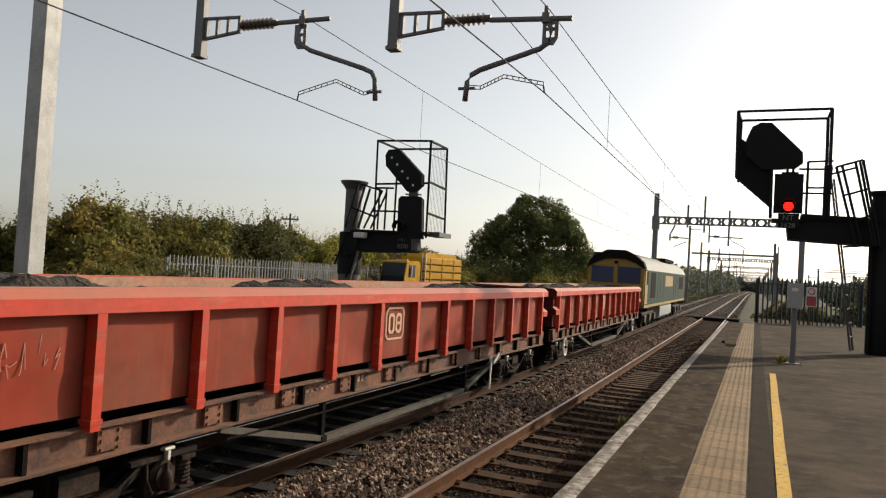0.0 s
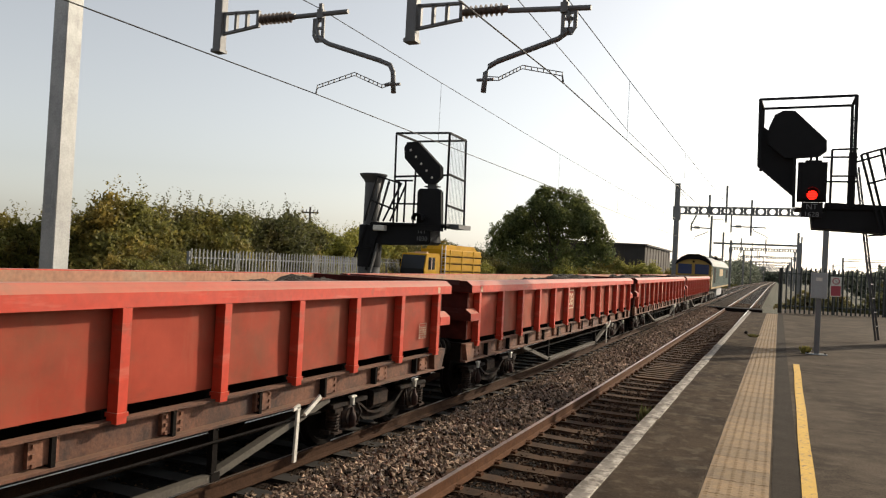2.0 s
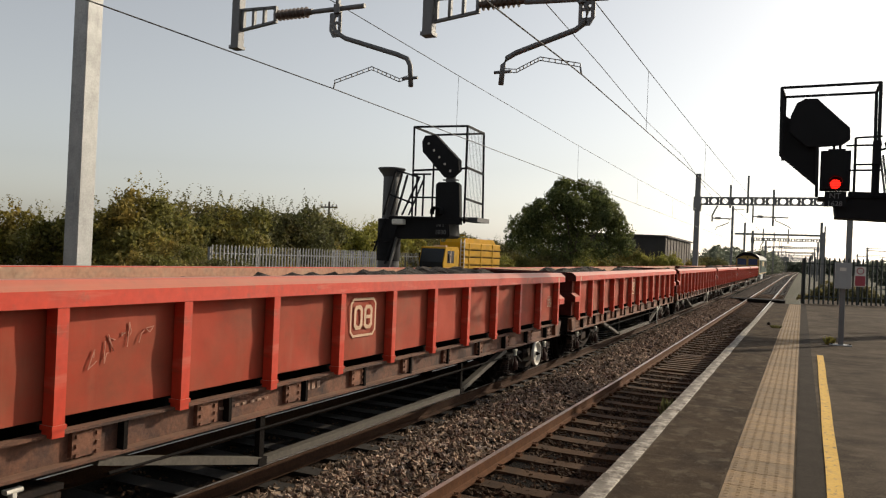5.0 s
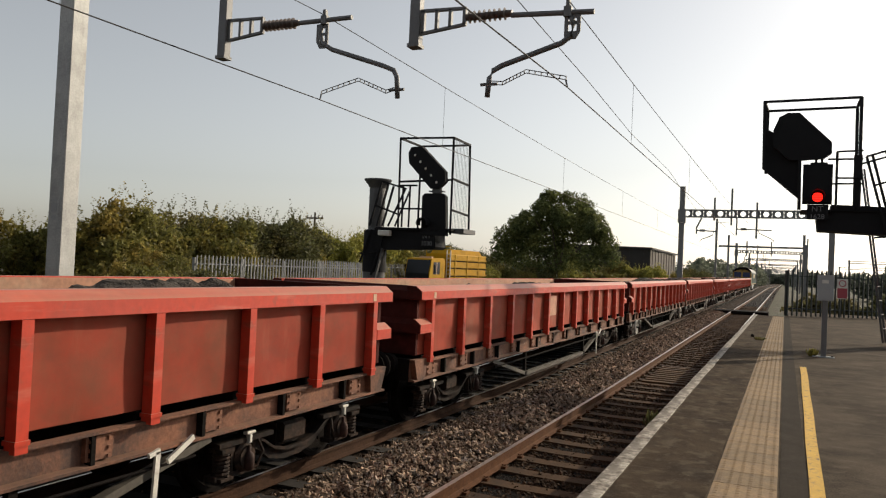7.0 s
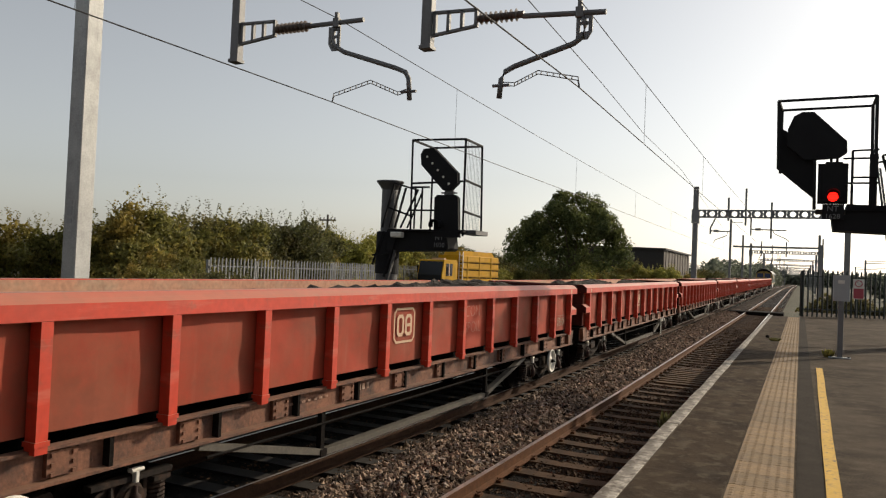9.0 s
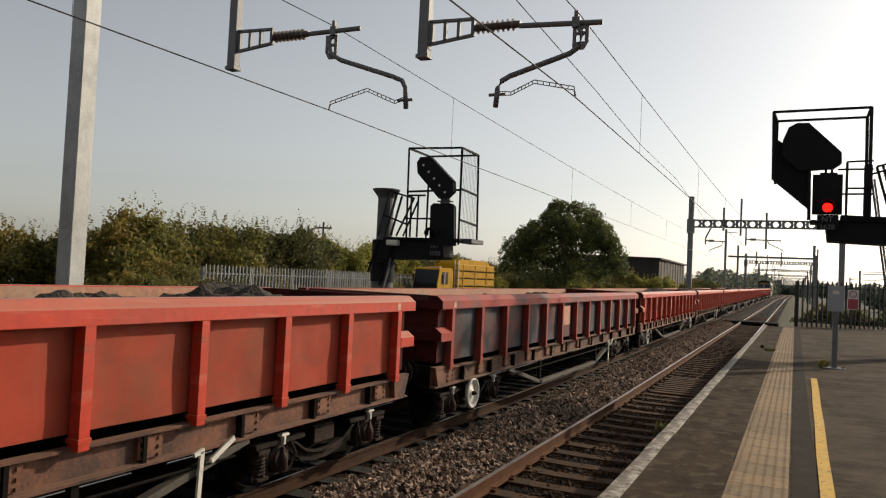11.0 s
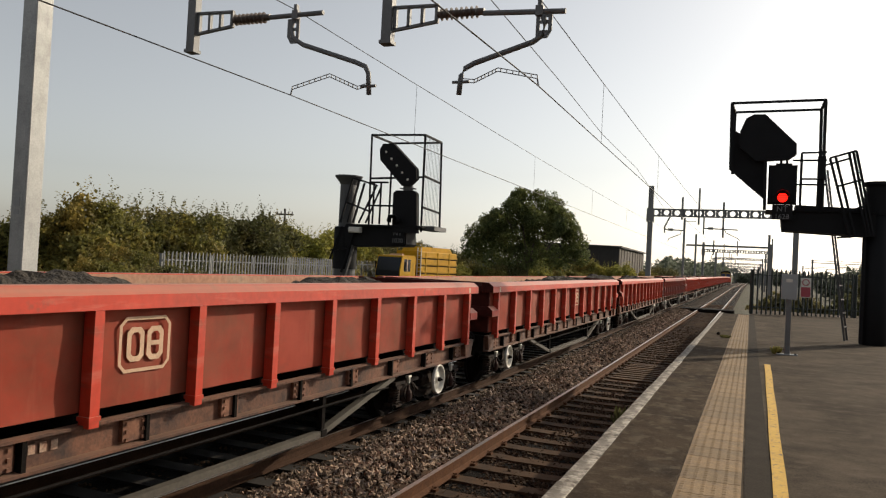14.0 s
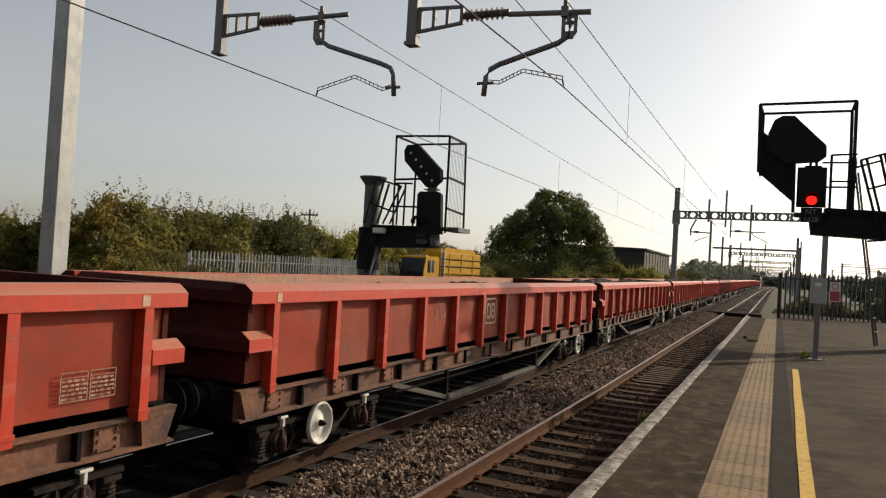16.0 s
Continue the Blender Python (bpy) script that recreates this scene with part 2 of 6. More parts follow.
SIGN_RED = plain("red_sign", (0.36, 0.055, 0.07), 0.6)
TRUCK_YELLOW = material("plant_yellow", (0.50, 0.27, 0.006), 0.6, vary=0.2, scale=2, bump=0.05, tint=(0.38, 0.22, 0.012), tint_scale=1.5, tint_at=0.56, spec=0.15)
DARK_GLASS = material("dark_glass", (0.012, 0.014, 0.018), 0.25, vary=0.05, bump=0, spec=0.25)
BLUE_GLASS = material("blue_tinted_glass", (0.035, 0.05, 0.11), 0.12, vary=0.1, bump=0)
RUBBER = material("black_rubber", (0.02, 0.02, 0.02), 0.8, bump=0.2)
LOCO_GREEN = material("faded_green_loco", (0.022, 0.046, 0.034), 0.7, vary=0.15, scale=1.5, bump=0.05, tint=(0.036, 0.056, 0.046), tint_scale=1.0, spec=0.1)
LOCO_YELLOW = material("loco_yellow", (0.30, 0.18, 0.025), 0.5, vary=0.12, scale=2, bump=0.05)
LOCO_ROOF = material("grey_loco_roof", (0.12, 0.13, 0.12), 0.6, vary=0.2, scale=2, bump=0.05)
SHED = material("dark_shed_cladding", (0.030, 0.026, 0.024), 0.8, vary=0.25, scale=0.8, bump=0.2)
SHED_END = material("shed_end_render", (0.085, 0.070, 0.056), 0.85, vary=0.2, scale=0.6, bump=0.2)
BARK = material("bark", (0.09, 0.07, 0.05), 0.9, vary=0.4, scale=6, bump=0.6)
LEAF_OLIVE = foliage("olive_hedge_leaves", (0.178, 0.170, 0.046), (0.31, 0.225, 0.055))
LEAF_DARK = foliage("dark_hedge_leaves", (0.112, 0.114, 0.044), (0.18, 0.145, 0.055))
LEAF_LIME = foliage("light_green_leaves", (0.27, 0.265, 0.060), (0.36, 0.29, 0.066))
LEAF_TREE = foliage("deep_green_leaves", (0.100, 0.120, 0.044), (0.20, 0.205, 0.064))
# Paler and greyer than the other leaves: distance haze put into their colour.
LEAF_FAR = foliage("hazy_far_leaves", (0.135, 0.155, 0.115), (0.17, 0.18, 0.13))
RED_GLOW = bpy.data.materials.new("red_signal_light")
RED_GLOW.use_nodes = True
RED_GLOW.node_tree.nodes["Principled BSDF"].inputs["Base Color"].default_value = (0.5, 0.02, 0.01, 1)
RED_GLOW.node_tree.nodes["Principled BSDF"].inputs["Emission Color"].default_value = (1.0, 0.012, 0.006, 1)
RED_GLOW.node_tree.nodes["Principled BSDF"].inputs["Emission Strength"].default_value = 3.5

BALLAST_DARK = material("oily_ballast", (0.060, 0.036, 0.021), 0.9, spec=0.15, vary=0.5, scale=3, fine=30, bump=0.8, dist=0.03, island=0.5)

# ---- mesh tools ----


class Mesh:
    """Collects verts and faces of simple solids."""

    def __init__(self):
        self.v, self.f = [], []

    def add(self, verts, faces):
        k = len(self.v)
        self.v.extend(tuple(p) for p in verts)
        self.f.extend(tuple(k + i for i in f) for f in faces)
        return self

    def box(self, x0, x1, y0, y1, z0, z1, c=0.0):
        """A box; c chamfers its long edges a little (all eight corners of each section along the longest side)."""
        if c <= 0:
            return self.add([(x, y, z) for x in (x0, x1) for y in (y0, y1) for z in (z0, z1)],
                            [(0, 1, 3, 2), (4, 6, 7, 5), (0, 4, 5, 1), (2, 3, 7, 6), (0, 2, 6, 4), (1, 5, 7, 3)])
        d = (x1 - x0, y1 - y0, z1 - z0)
        a = d.index(max(d))
        lo, hi = (x0, y0, z0), (x1, y1, z1)
        u, w = [i for i in range(3) if i != a]
        sec = [(lo[u] + c, lo[w]), (hi[u] - c, lo[w]), (hi[u], lo[w] + c), (hi[u], hi[w] - c), (hi[u] - c, hi[w]), (lo[u] + c, hi[w]), (lo[u], hi[w] - c), (lo[u], lo[w] + c)]
        vs = []
        for e in (lo[a], hi[a]):
            for p in sec:
                q = [0, 0, 0]
                q[a], q[u], q[w] = e, p[0], p[1]
                vs.append(q)
        fs = [(i, (i + 1) % 8, 8 + (i + 1) % 8, 8 + i) for i in range(8)] + [tuple(range(7, -1, -1)), tuple(range(8, 16))]
        return self.add(vs, fs)

    def prism(self, pts, axis, e0, e1):
        """A closed profile pulled along an axis: pts are the two other coordinates in order."""
        n = len(pts)
        u, w = [i for i in range(3) if i != axis]
        vs = []
        for e in (e0, e1):
            for p in pts:
                q = [0, 0, 0]
                q[axis], q[u], q[w] = e, p[0], p[1]
                vs.append(q)
        return self.add(vs, [(i, (i + 1) % n, n + (i + 1) % n, n + i) for i in range(n)] + [tuple(range(n - 1, -1, -1)), tuple(range(n, 2 * n))])

    def tube(self, points, r, seg=8, r1=None):
        """A round bar along a line of points."""
        pts = [Vector(p) for p in points]
        vs = []
        for i, p in enumerate(pts):
            t = (pts[min(i + 1, len(pts) - 1)] - pts[max(i - 1, 0)]).normalized()
            side = t.cross(Vector((0, 0, 1)) if abs(t.z) < 0.9 else Vector((1, 0, 0))).normalized()
            up = side.cross(t)
            rr = r if r1 is None else r + (r1 - r) * i / (len(pts) - 1)
            for k in range(seg):
                a = 2 * math.pi * k / seg
                vs.append(p + side * (rr * math.cos(a)) + up * (rr * math.sin(a)))
        fs = [(i * seg + k, i * seg + (k + 1) % seg, (i + 1) * seg + (k + 1) % seg, (i + 1) * seg + k) for i in range(len(pts) - 1) for k in range(seg)]
        fs += [tuple(range(seg - 1, -1, -1)), tuple((len(pts) - 1) * seg + k for k in range(seg))]
        return self.add(vs, fs)

    def bar(self, p0, p1, w, d, up=(0, 0, 1)):
        """A flat bar between two points, w wide across, d deep along up."""
        p0, p1 = Vector(p0), Vector(p1)
        t = (p1 - p0).normalized()
        s = t.cross(Vector(up)).normalized()
        u = s.cross(t)
        vs = [p + s * a * w / 2 + u * b * d / 2 for p in (p0, p1) for a, b in ((-1, -1), (1, -1), (1, 1), (-1, 1))]
        return self.add(vs, [(0, 1, 5, 4), (1, 2, 6, 5), (2, 3, 7, 6), (3, 0, 4, 7), (3, 2, 1, 0), (4, 5, 6, 7)])

    def lathe(self, rings, centre, axis="x", seg=20):
        """Rings of (offset along the axis, radius) turned round an axis through centre."""
        vs, n = [], len(rings)
        for o, r in rings:
            for k in range(seg):
                a = 2 * math.pi * k / seg
                c, s = r * math.cos(a), r * math.sin(a)
                q = {"x": (o, c, s), "y": (c, o, s), "z": (c, s, o)}[axis]
                vs.append((centre[0] + q[0], centre[1] + q[1], centre[2] + q[2]))
        fs = [(i * seg + k, i * seg + (k + 1) % seg, (i + 1) * seg + (k + 1) % seg, (i + 1) * seg + k) for i in range(n - 1) for k in range(seg)]
        fs += [tuple(range(seg - 1, -1, -1)), tuple((n - 1) * seg + k for k in range(seg))]
        return self.add(vs, fs)

    def data(self, name, mat, smooth=False, fix=True):
        me = bpy.data.meshes.new(name)
        me.from_pydata(self.v, [], self.f)
        if fix:
            bm = bmesh.new()
            bm.from_mesh(me)
            bmesh.ops.recalc_face_normals(bm, faces=bm.faces)
            bm.to_mesh(me)
            bm.free()
        if smooth:
            me.polygons.foreach_set("use_smooth", [True] * len(me.polygons))
        me.materials.append(mat)
        return me


def part(name, mesh, mat, parent=None, label="", smooth=False, at=None, fix=True):
    """One mesh object under a thing or a part; mesh is a Mesh or shared mesh data."""
    ob = new(name, mesh.data(name, mat, smooth, fix) if isinstance(mesh, Mesh) else mesh)
    if parent is not None:
        ob.parent = parent
    if at is not None:
        ob.matrix_basis = at
    if label:
        tagged(ob, label)
    return ob


def thing(name, label, category, at=None, group="", kind=""):
    ob = new(name)
    ob.empty_display_size = 0.2
    if at is not None:
        ob.matrix_basis = at
    return tagged(ob, label, category, group, kind)


def setting(name, mesh, mat, label, category="", smooth=False, fix=True):
    return tagged(part(name, mesh, mat, smooth=smooth, fix=fix), label, category, kind="structure")

# ---- ground, track bed, platform ----
g = Mesh()
g.add([(-3000, -600, GROUND_Z), (3000, -600, GROUND_Z), (3000, 4500, GROUND_Z), (-3000, 4500, GROUND_Z)], [(0, 1, 2, 3)])
setting("ground", g, GRASS, "dry rough grass and weeds beside the railway", "ground")


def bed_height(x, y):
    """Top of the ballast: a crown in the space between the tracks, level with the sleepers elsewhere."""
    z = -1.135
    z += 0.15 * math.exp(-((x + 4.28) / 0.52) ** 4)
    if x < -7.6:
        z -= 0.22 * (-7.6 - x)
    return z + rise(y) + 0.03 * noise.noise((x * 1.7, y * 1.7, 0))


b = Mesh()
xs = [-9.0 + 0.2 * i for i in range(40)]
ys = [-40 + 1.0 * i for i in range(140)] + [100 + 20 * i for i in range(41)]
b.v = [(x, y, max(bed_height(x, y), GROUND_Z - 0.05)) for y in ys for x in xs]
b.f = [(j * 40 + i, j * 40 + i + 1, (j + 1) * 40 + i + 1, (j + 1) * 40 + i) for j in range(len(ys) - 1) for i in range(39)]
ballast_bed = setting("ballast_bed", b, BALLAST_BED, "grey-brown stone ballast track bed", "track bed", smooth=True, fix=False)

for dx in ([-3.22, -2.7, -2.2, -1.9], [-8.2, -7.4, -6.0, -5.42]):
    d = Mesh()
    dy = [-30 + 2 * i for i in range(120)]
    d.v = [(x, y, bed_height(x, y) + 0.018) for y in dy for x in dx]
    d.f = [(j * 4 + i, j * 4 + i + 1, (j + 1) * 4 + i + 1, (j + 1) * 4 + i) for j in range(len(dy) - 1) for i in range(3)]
    setting("oil_stain", d, OILY_SHADE_BED, "dark oily ballast between the rails, shade included in its colour", "track bed", fix=False)

p = Mesh()
p.box(-1.13, 9.0, -30, 36.5, -1.3, 0)
p.box(0.02, 9.0, 36.5, 43.5, -1.3, -0.003)
platform = setting("platform", p, ASPHALT, "worn grey asphalt station platform", "platform")
ramp = Mesh()
ramp.add([(-1.25, 36.52, -1.3), (0.0, 36.52, -1.3), (0.0, 36.52, -0.004), (-1.25, 36.52, -0.004), (-1.25, 46, -1.3), (0.0, 46, -1.3)],
         [(0, 1, 2, 3), (3, 2, 5, 4), (0, 3, 4), (1, 5, 2), (0, 4, 5, 1)])
setting("platform_ramp", ramp, ASPHALT_EDGE, "sloping asphalt ramp at the platform's end", "ramp")
wall = Mesh().box(-1.17, -1.134, -30, 36.5, -1.3, -0.09)
setting("platform_wall", wall, COPING_WALL, "dark stained platform face wall", "wall")
strip = Mesh().box(-1.06, -0.45, -30, 36.4, -0.02, 0.004)
setting("edge_strip", strip, ASPHALT_EDGE, "patched brownish asphalt beside the platform edge", "paving")
strip = Mesh().box(0.012, 0.2, -30, 36.4, -0.02, 0.004)
setting("joint_strip", strip, material("dark_tar_strip", (0.044, 0.036, 0.028), 0.95, spec=0.05, vary=0.35, scale=3, fine=90, bump=0.5), "dark tarred strip along the tactile paving", "paving")

# added plain dark wall, bridge-shaped and unseen: closes the rear, blocks sky light
bridge = Mesh().box(-45, 30, -16, -10, 4.4, 8.5)
bridge.box(-45, -9.5, -16, -10, -1.3, 4.4).box(4.5, 30, -16, -10, -1.3, 4.4)
setting("sky_blocker", bridge, material("dark_brick", (0.06, 0.045, 0.038), 0.9, vary=0.3, scale=2, bump=0.3), "unseen bridge-shaped dark brick wall added to block sky light", "bridge")

# ---- rails ----


def rail_profile():
    h = [(-0.07, 0), (0.07, 0), (0.07, 0.012), (0.012, 0.035), (0.010, 0.115), (0.034, 0.125), (0.035, 0.153), (0.030, 0.157), (-0.030, 0.157), (-0.035, 0.153), (-0.034, 0.125), (-0.010, 0.115), (-0.012, 0.035), (-0.07, 0.012)]
    return h


for cx in (NEAR_X, FAR_X):
    for side in (-0.7525, 0.7525):
        r, top, hw = Mesh(), Mesh(), 0.028 if cx == NEAR_X else 0.012
        for y0, y1 in ((-40, 16), (16, 170), (170, 900)):
            r.prism([(cx + side + u, RAIL_Z - 0.159 + w) for u, w in rail_profile()], 1, y0, y1)
            top.box(cx + side - hw, cx + side + hw, y0, y1, RAIL_Z - 0.0035, RAIL_Z)
        for m in (r, top):
            m.v = [(x, y, z + rise(y)) for x, y, z in m.v]
        ob = tagged(part("rail", r, RAIL_RUST if cx == NEAR_X else RAIL_SHADED), "rusty steel running rail with a polished head", "rail", "running rails", "structure")
        part("rail_head", top, RAIL_TOP, ob, "shiny worn top of the rail")

# ---- the wagons' pieces, in the wagon's own space: y from its trailing end, z from the rail ----
L, PITCH, HALF, REC = 15.5, 16.4, 1.33, 0.115
RIB0, BAY = 0.43, 1.22
RIBS = [RIB0 + BAY * i for i in range(13)]
Z_TOP, Z_FOLD, Z_CHORD, Z_PANEL, Z_SOLE0, Z_SOLE1 = 2.105, 2.03, 1.91, 1.105, 0.735, 1.03


def wagon_meshes(red, panel):
    me = {}
    for sgn, key in ((1, "r"), (-1, "l")):
        m = Mesh()
        # side wall with slightly dented bays
        yy = [0.10 + (L - 0.20) * i / 192 for i in range(193)]
        zz = [Z_PANEL + (Z_CHORD + 0.05 - Z_PANEL) * i / 7 for i in range(8)]
        outer = []
        for y in yy:
            for z in zz:
                ph = ((y - RIB0) / BAY) % 1.0
                bulge = 0.032 * math.sin(math.pi * ph) * noise.noise((y * 1.1, z * 2.0, sgn * 3.0 + 5)) + 0.012 * noise.noise((y * 3.1, z * 4.0 + y, 9))
                outer.append((sgn * (HALF - REC - 0.012 + bulge), y, z))
        nz = 8
        m.add(outer, [(i * nz + k, i * nz + k + 1, (i + 1) * nz + k + 1, (i + 1) * nz + k) for i in range(192) for k in range(nz - 1)])
        me["side_wall", key] = m.data("side_wall", panel, True)
        m = Mesh().box(*sorted((sgn * (HALF - 0.262), sgn * (HALF - 0.242))), 0.17, L - 0.17, Z_PANEL, Z_TOP - 0.012)
        me["inner_lining", key] = m.data("inner_lining", RED_INSIDE)
        m = Mesh().prism([(sgn * (HALF - 0.24), Z_CHORD), (sgn * HALF, Z_CHORD), (sgn * HALF, Z_FOLD), (sgn * (HALF - 0.10), Z_TOP), (sgn * (HALF - 0.24), Z_TOP)], 1, 0.0, L)
        me["top_rail", key] = m.data("top_rail", red)
        m = Mesh()
        m.box(*sorted((sgn * (HALF - REC), sgn * (HALF - 0.005))), -0.048, 0.048, 1.08, Z_CHORD - 0.002)
        m.box(*sorted((sgn * (HALF - REC - 0.01), sgn * (HALF + 0.004))), -0.060, 0.060, 1.045, 1.08)
        m.box(*sorted((sgn * (HALF - REC), sgn * (HALF - 0.005))), -0.050, 0.050, 0.99, 1.045)
        me["rib", key] = m.data("rib", red)
        # channel-section underframe member
        m = Mesh()
        x0, x1 = HALF - 0.16, HALF - 0.06
        zt = Z_SOLE1 - 0.018
        m.prism([(sgn * u, v) for u, v in ((x0, Z_SOLE0), (x1, Z_SOLE0), (x1, Z_SOLE0 + 0.022), (x0 + 0.012, Z_SOLE0 + 0.03), (x0 + 0.012, zt - 0.03), (x1, zt - 0.022), (x1, zt), (x0, zt))], 1, 0.0, L)
        me["sole_bar", key] = m.data("sole_bar", SOLE)
        m = Mesh()
        m.box(*sorted((sgn * (x0 + 0.012), sgn * (x0 + 0.055))), -0.13, 0.13, Z_SOLE0 + 0.05, Z_SOLE1 - 0.06)
        for bx in (-0.09, 0.09):
            for bz in (0.80, 0.87, 0.94):
                m.box(*sorted((sgn * (x0 + 0.055), sgn * (x0 + 0.07))), bx - 0.014, bx + 0.014, bz - 0.014, bz + 0.014)
        me["gusset_plate", key] = m.data("gusset_plate", SOLE)
        m = Mesh()
        m.box(*sorted((sgn * (x0 + 0.014), sgn * (x0 + 0.085))), -0.02, 0.02, Z_SOLE0 + 0.024, Z_SOLE1 - 0.045)
        me["stiffener", key] = m.data("stiffener", GRIME)
        m = Mesh()
        xq = sgn * (HALF - 0.13)
        for a, c in (((xq, 3.3, 0.72), (xq, 5.3, 0.27)), ((xq, 5.25, 0.265), (xq, L - 5.25, 0.265)), ((xq, L - 5.3, 0.27), (xq, L - 3.3, 0.72))):
            m.bar(a, c, 0.09, 0.07)
        me["truss_bar", key] = m.data("truss_bar", TRUSS)
        m = Mesh().box(*sorted((xq - 0.03, xq + 0.03)), -0.035, 0.035, 0.23, 0.735)
        m.box(*sorted((xq - 0.055, xq + 0.055)), -0.06, 0.06, 0.225, 0.31)
        me["queen_post", key] = m.data("queen_post", GRIME)
    for sgn, key in ((-1, "near"), (1, "far")):
        def yv(o):
            return o if sgn < 0 else L - o
        m = Mesh()
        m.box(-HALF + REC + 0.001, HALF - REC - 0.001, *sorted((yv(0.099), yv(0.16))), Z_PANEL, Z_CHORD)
        me["end_wall", key] = m.data("end_wall", RED_SHADED)
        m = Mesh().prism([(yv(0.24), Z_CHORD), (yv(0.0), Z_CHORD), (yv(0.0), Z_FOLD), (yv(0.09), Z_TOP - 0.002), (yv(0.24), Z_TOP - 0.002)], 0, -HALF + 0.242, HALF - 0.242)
        # Thin cap plates that carry the end's painted shade over the rail ends.
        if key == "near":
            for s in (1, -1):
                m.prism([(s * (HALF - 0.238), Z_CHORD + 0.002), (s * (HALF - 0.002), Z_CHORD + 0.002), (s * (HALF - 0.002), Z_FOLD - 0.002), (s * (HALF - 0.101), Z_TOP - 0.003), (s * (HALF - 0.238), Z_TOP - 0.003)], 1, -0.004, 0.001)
        me["end_top_rail", key] = m.data("end_top_rail", RED_SHADED)
        m = Mesh()
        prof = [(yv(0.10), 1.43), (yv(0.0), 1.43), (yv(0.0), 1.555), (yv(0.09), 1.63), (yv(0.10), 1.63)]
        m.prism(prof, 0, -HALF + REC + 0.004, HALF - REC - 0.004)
        # Thin caps: the same painted shade over the stubs' ends.
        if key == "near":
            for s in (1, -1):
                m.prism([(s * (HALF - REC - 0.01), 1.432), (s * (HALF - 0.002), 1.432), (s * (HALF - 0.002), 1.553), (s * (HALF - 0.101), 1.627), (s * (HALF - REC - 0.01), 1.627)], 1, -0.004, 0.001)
        me["end_stiffener", key] = m.data("end_stiffener", RED_SHADED)
        for s, side in ((1, "r"), (-1, "l")):
            m = Mesh()
            m.prism([(s * (HALF - REC - 0.002), 1.43), (s * HALF, 1.43), (s * HALF, 1.555), (s * (HALF - 0.10), 1.63), (s * (HALF - REC - 0.002), 1.63)], 1, *sorted((yv(0.0), yv(RIB0 - 0.06))))
            me["corner_stub", key, side] = m.data("corner_stub", red)
        # Near-black headstock: shade in the gap between wagons put into its colour.
        m = Mesh()
        m.box(-HALF + 0.15, HALF - 0.15, *sorted((yv(0.0), yv(0.14))), 0.74, 1.05)
        me["headstock", key] = m.data("headstock", GRIME)
        for s, side in ((1, "r"), (-1, "l")):
            m = Mesh().prism([(yv(-0.02), 1.05), (yv(0.40), 1.05), (yv(0.36), 0.76), (yv(0.10), 0.74)], 0, *sorted((s * (HALF - 0.147), s * (HALF - 0.062))))
            me["corner_plate", key, side] = m.data("corner_plate", SOLE)
    m = Mesh().lathe([(-0.40, 0.06), (-0.40, 0.17), (-0.37, 0.20), (-0.35, 0.20), (-0.32, 0.09), (-0.12, 0.085), (-0.11, 0.14), (0.0, 0.14)], (0, 0, 0), "y", 20)
    me["buffer"] = m.data("buffer", GRIME, False)
    m = Mesh()
    m.box(-HALF + 0.21, HALF - 0.21, 0.16, L - 0.16, 1.08, 1.14)
    for y in RIBS:
        m.box(-HALF + 0.16, HALF - 0.16, y - 0.06, y + 0.06, 0.88, 1.08)
    m.box(-0.22, 0.22, 0.2, L - 0.2, 0.72, 1.0)
    me["floor"] = m.data("floor", GRIME)
    m = Mesh()
    m.tube([(0.3, 6.2, 0.62), (0.3, 8.2, 0.62)], 0.16, 14)
    m.tube([(-0.5, 4.0, 0.66), (-0.5, 11.5, 0.66)], 0.03, 6)
    m.box(-0.1, 0.5, 9.0, 9.5, 0.5, 0.74)
    me["brake_gear"] = m.data("brake_gear", GRIME)
    m = Mesh().tube([(1.24, 3.4, 0.60), (1.24, 12.0, 0.60)], 0.014, 6)
    me["brake_pipe"] = m.data("brake_pipe", GRIME)
    # bogie: side frames with axle-box horns, spring nests, lifting lugs
    top = [(-1.26, 0.70), (-0.78, 0.69), (-0.58, 0.62), (-0.38, 0.50), (-0.15, 0.45), (0.15, 0.45), (0.38, 0.50), (0.58, 0.62), (0.78, 0.69), (1.26, 0.70)]
    low = [(1.26, 0.65), (0.80, 0.60), (0.60, 0.50), (0.40, 0.37), (0.15, 0.32), (-0.15, 0.32), (-0.40, 0.37), (-0.60, 0.50), (-0.80, 0.60), (-1.26, 0.65)]
    for s, key in ((1, "r"), (-1, "l")):
        m = Mesh()
        m.prism(top + low, 0, *sorted((s * 0.99, s * 1.07)))
        m.prism(top[:] + [(y, z - 0.03) for y, z in reversed(top)], 0, *sorted((s * 0.93, s * 1.12)))
        m.box(*sorted((s * 0.93, s * 1.10)), -0.20, 0.20, 0.50, 0.72, 0.03)
        for y in (-0.9, 0.9):
            m.box(*sorted((s * 1.07, s * 1.16)), y - 0.42, y + 0.42, 0.655, 0.70)
        me["side_frame", key] = m.data("side_frame", BOGIE)
    m = Mesh()
    m.box(-1.0, 1.0, -0.22, 0.22, 0.45, 0.70)
    me["bogie_frame"] = m.data("bogie_frame", BOGIE)
    m = Mesh()
    m.lathe([(-0.06, 0.15), (0.04, 0.15), (0.07, 0.115), (0.09, 0.115), (0.09, 0.05), (0.12, 0.05)], (1.08, 0, 0.50), "x", 16)
    m.box(0.98, 1.12, -0.20, 0.42, 0.33, 0.38)
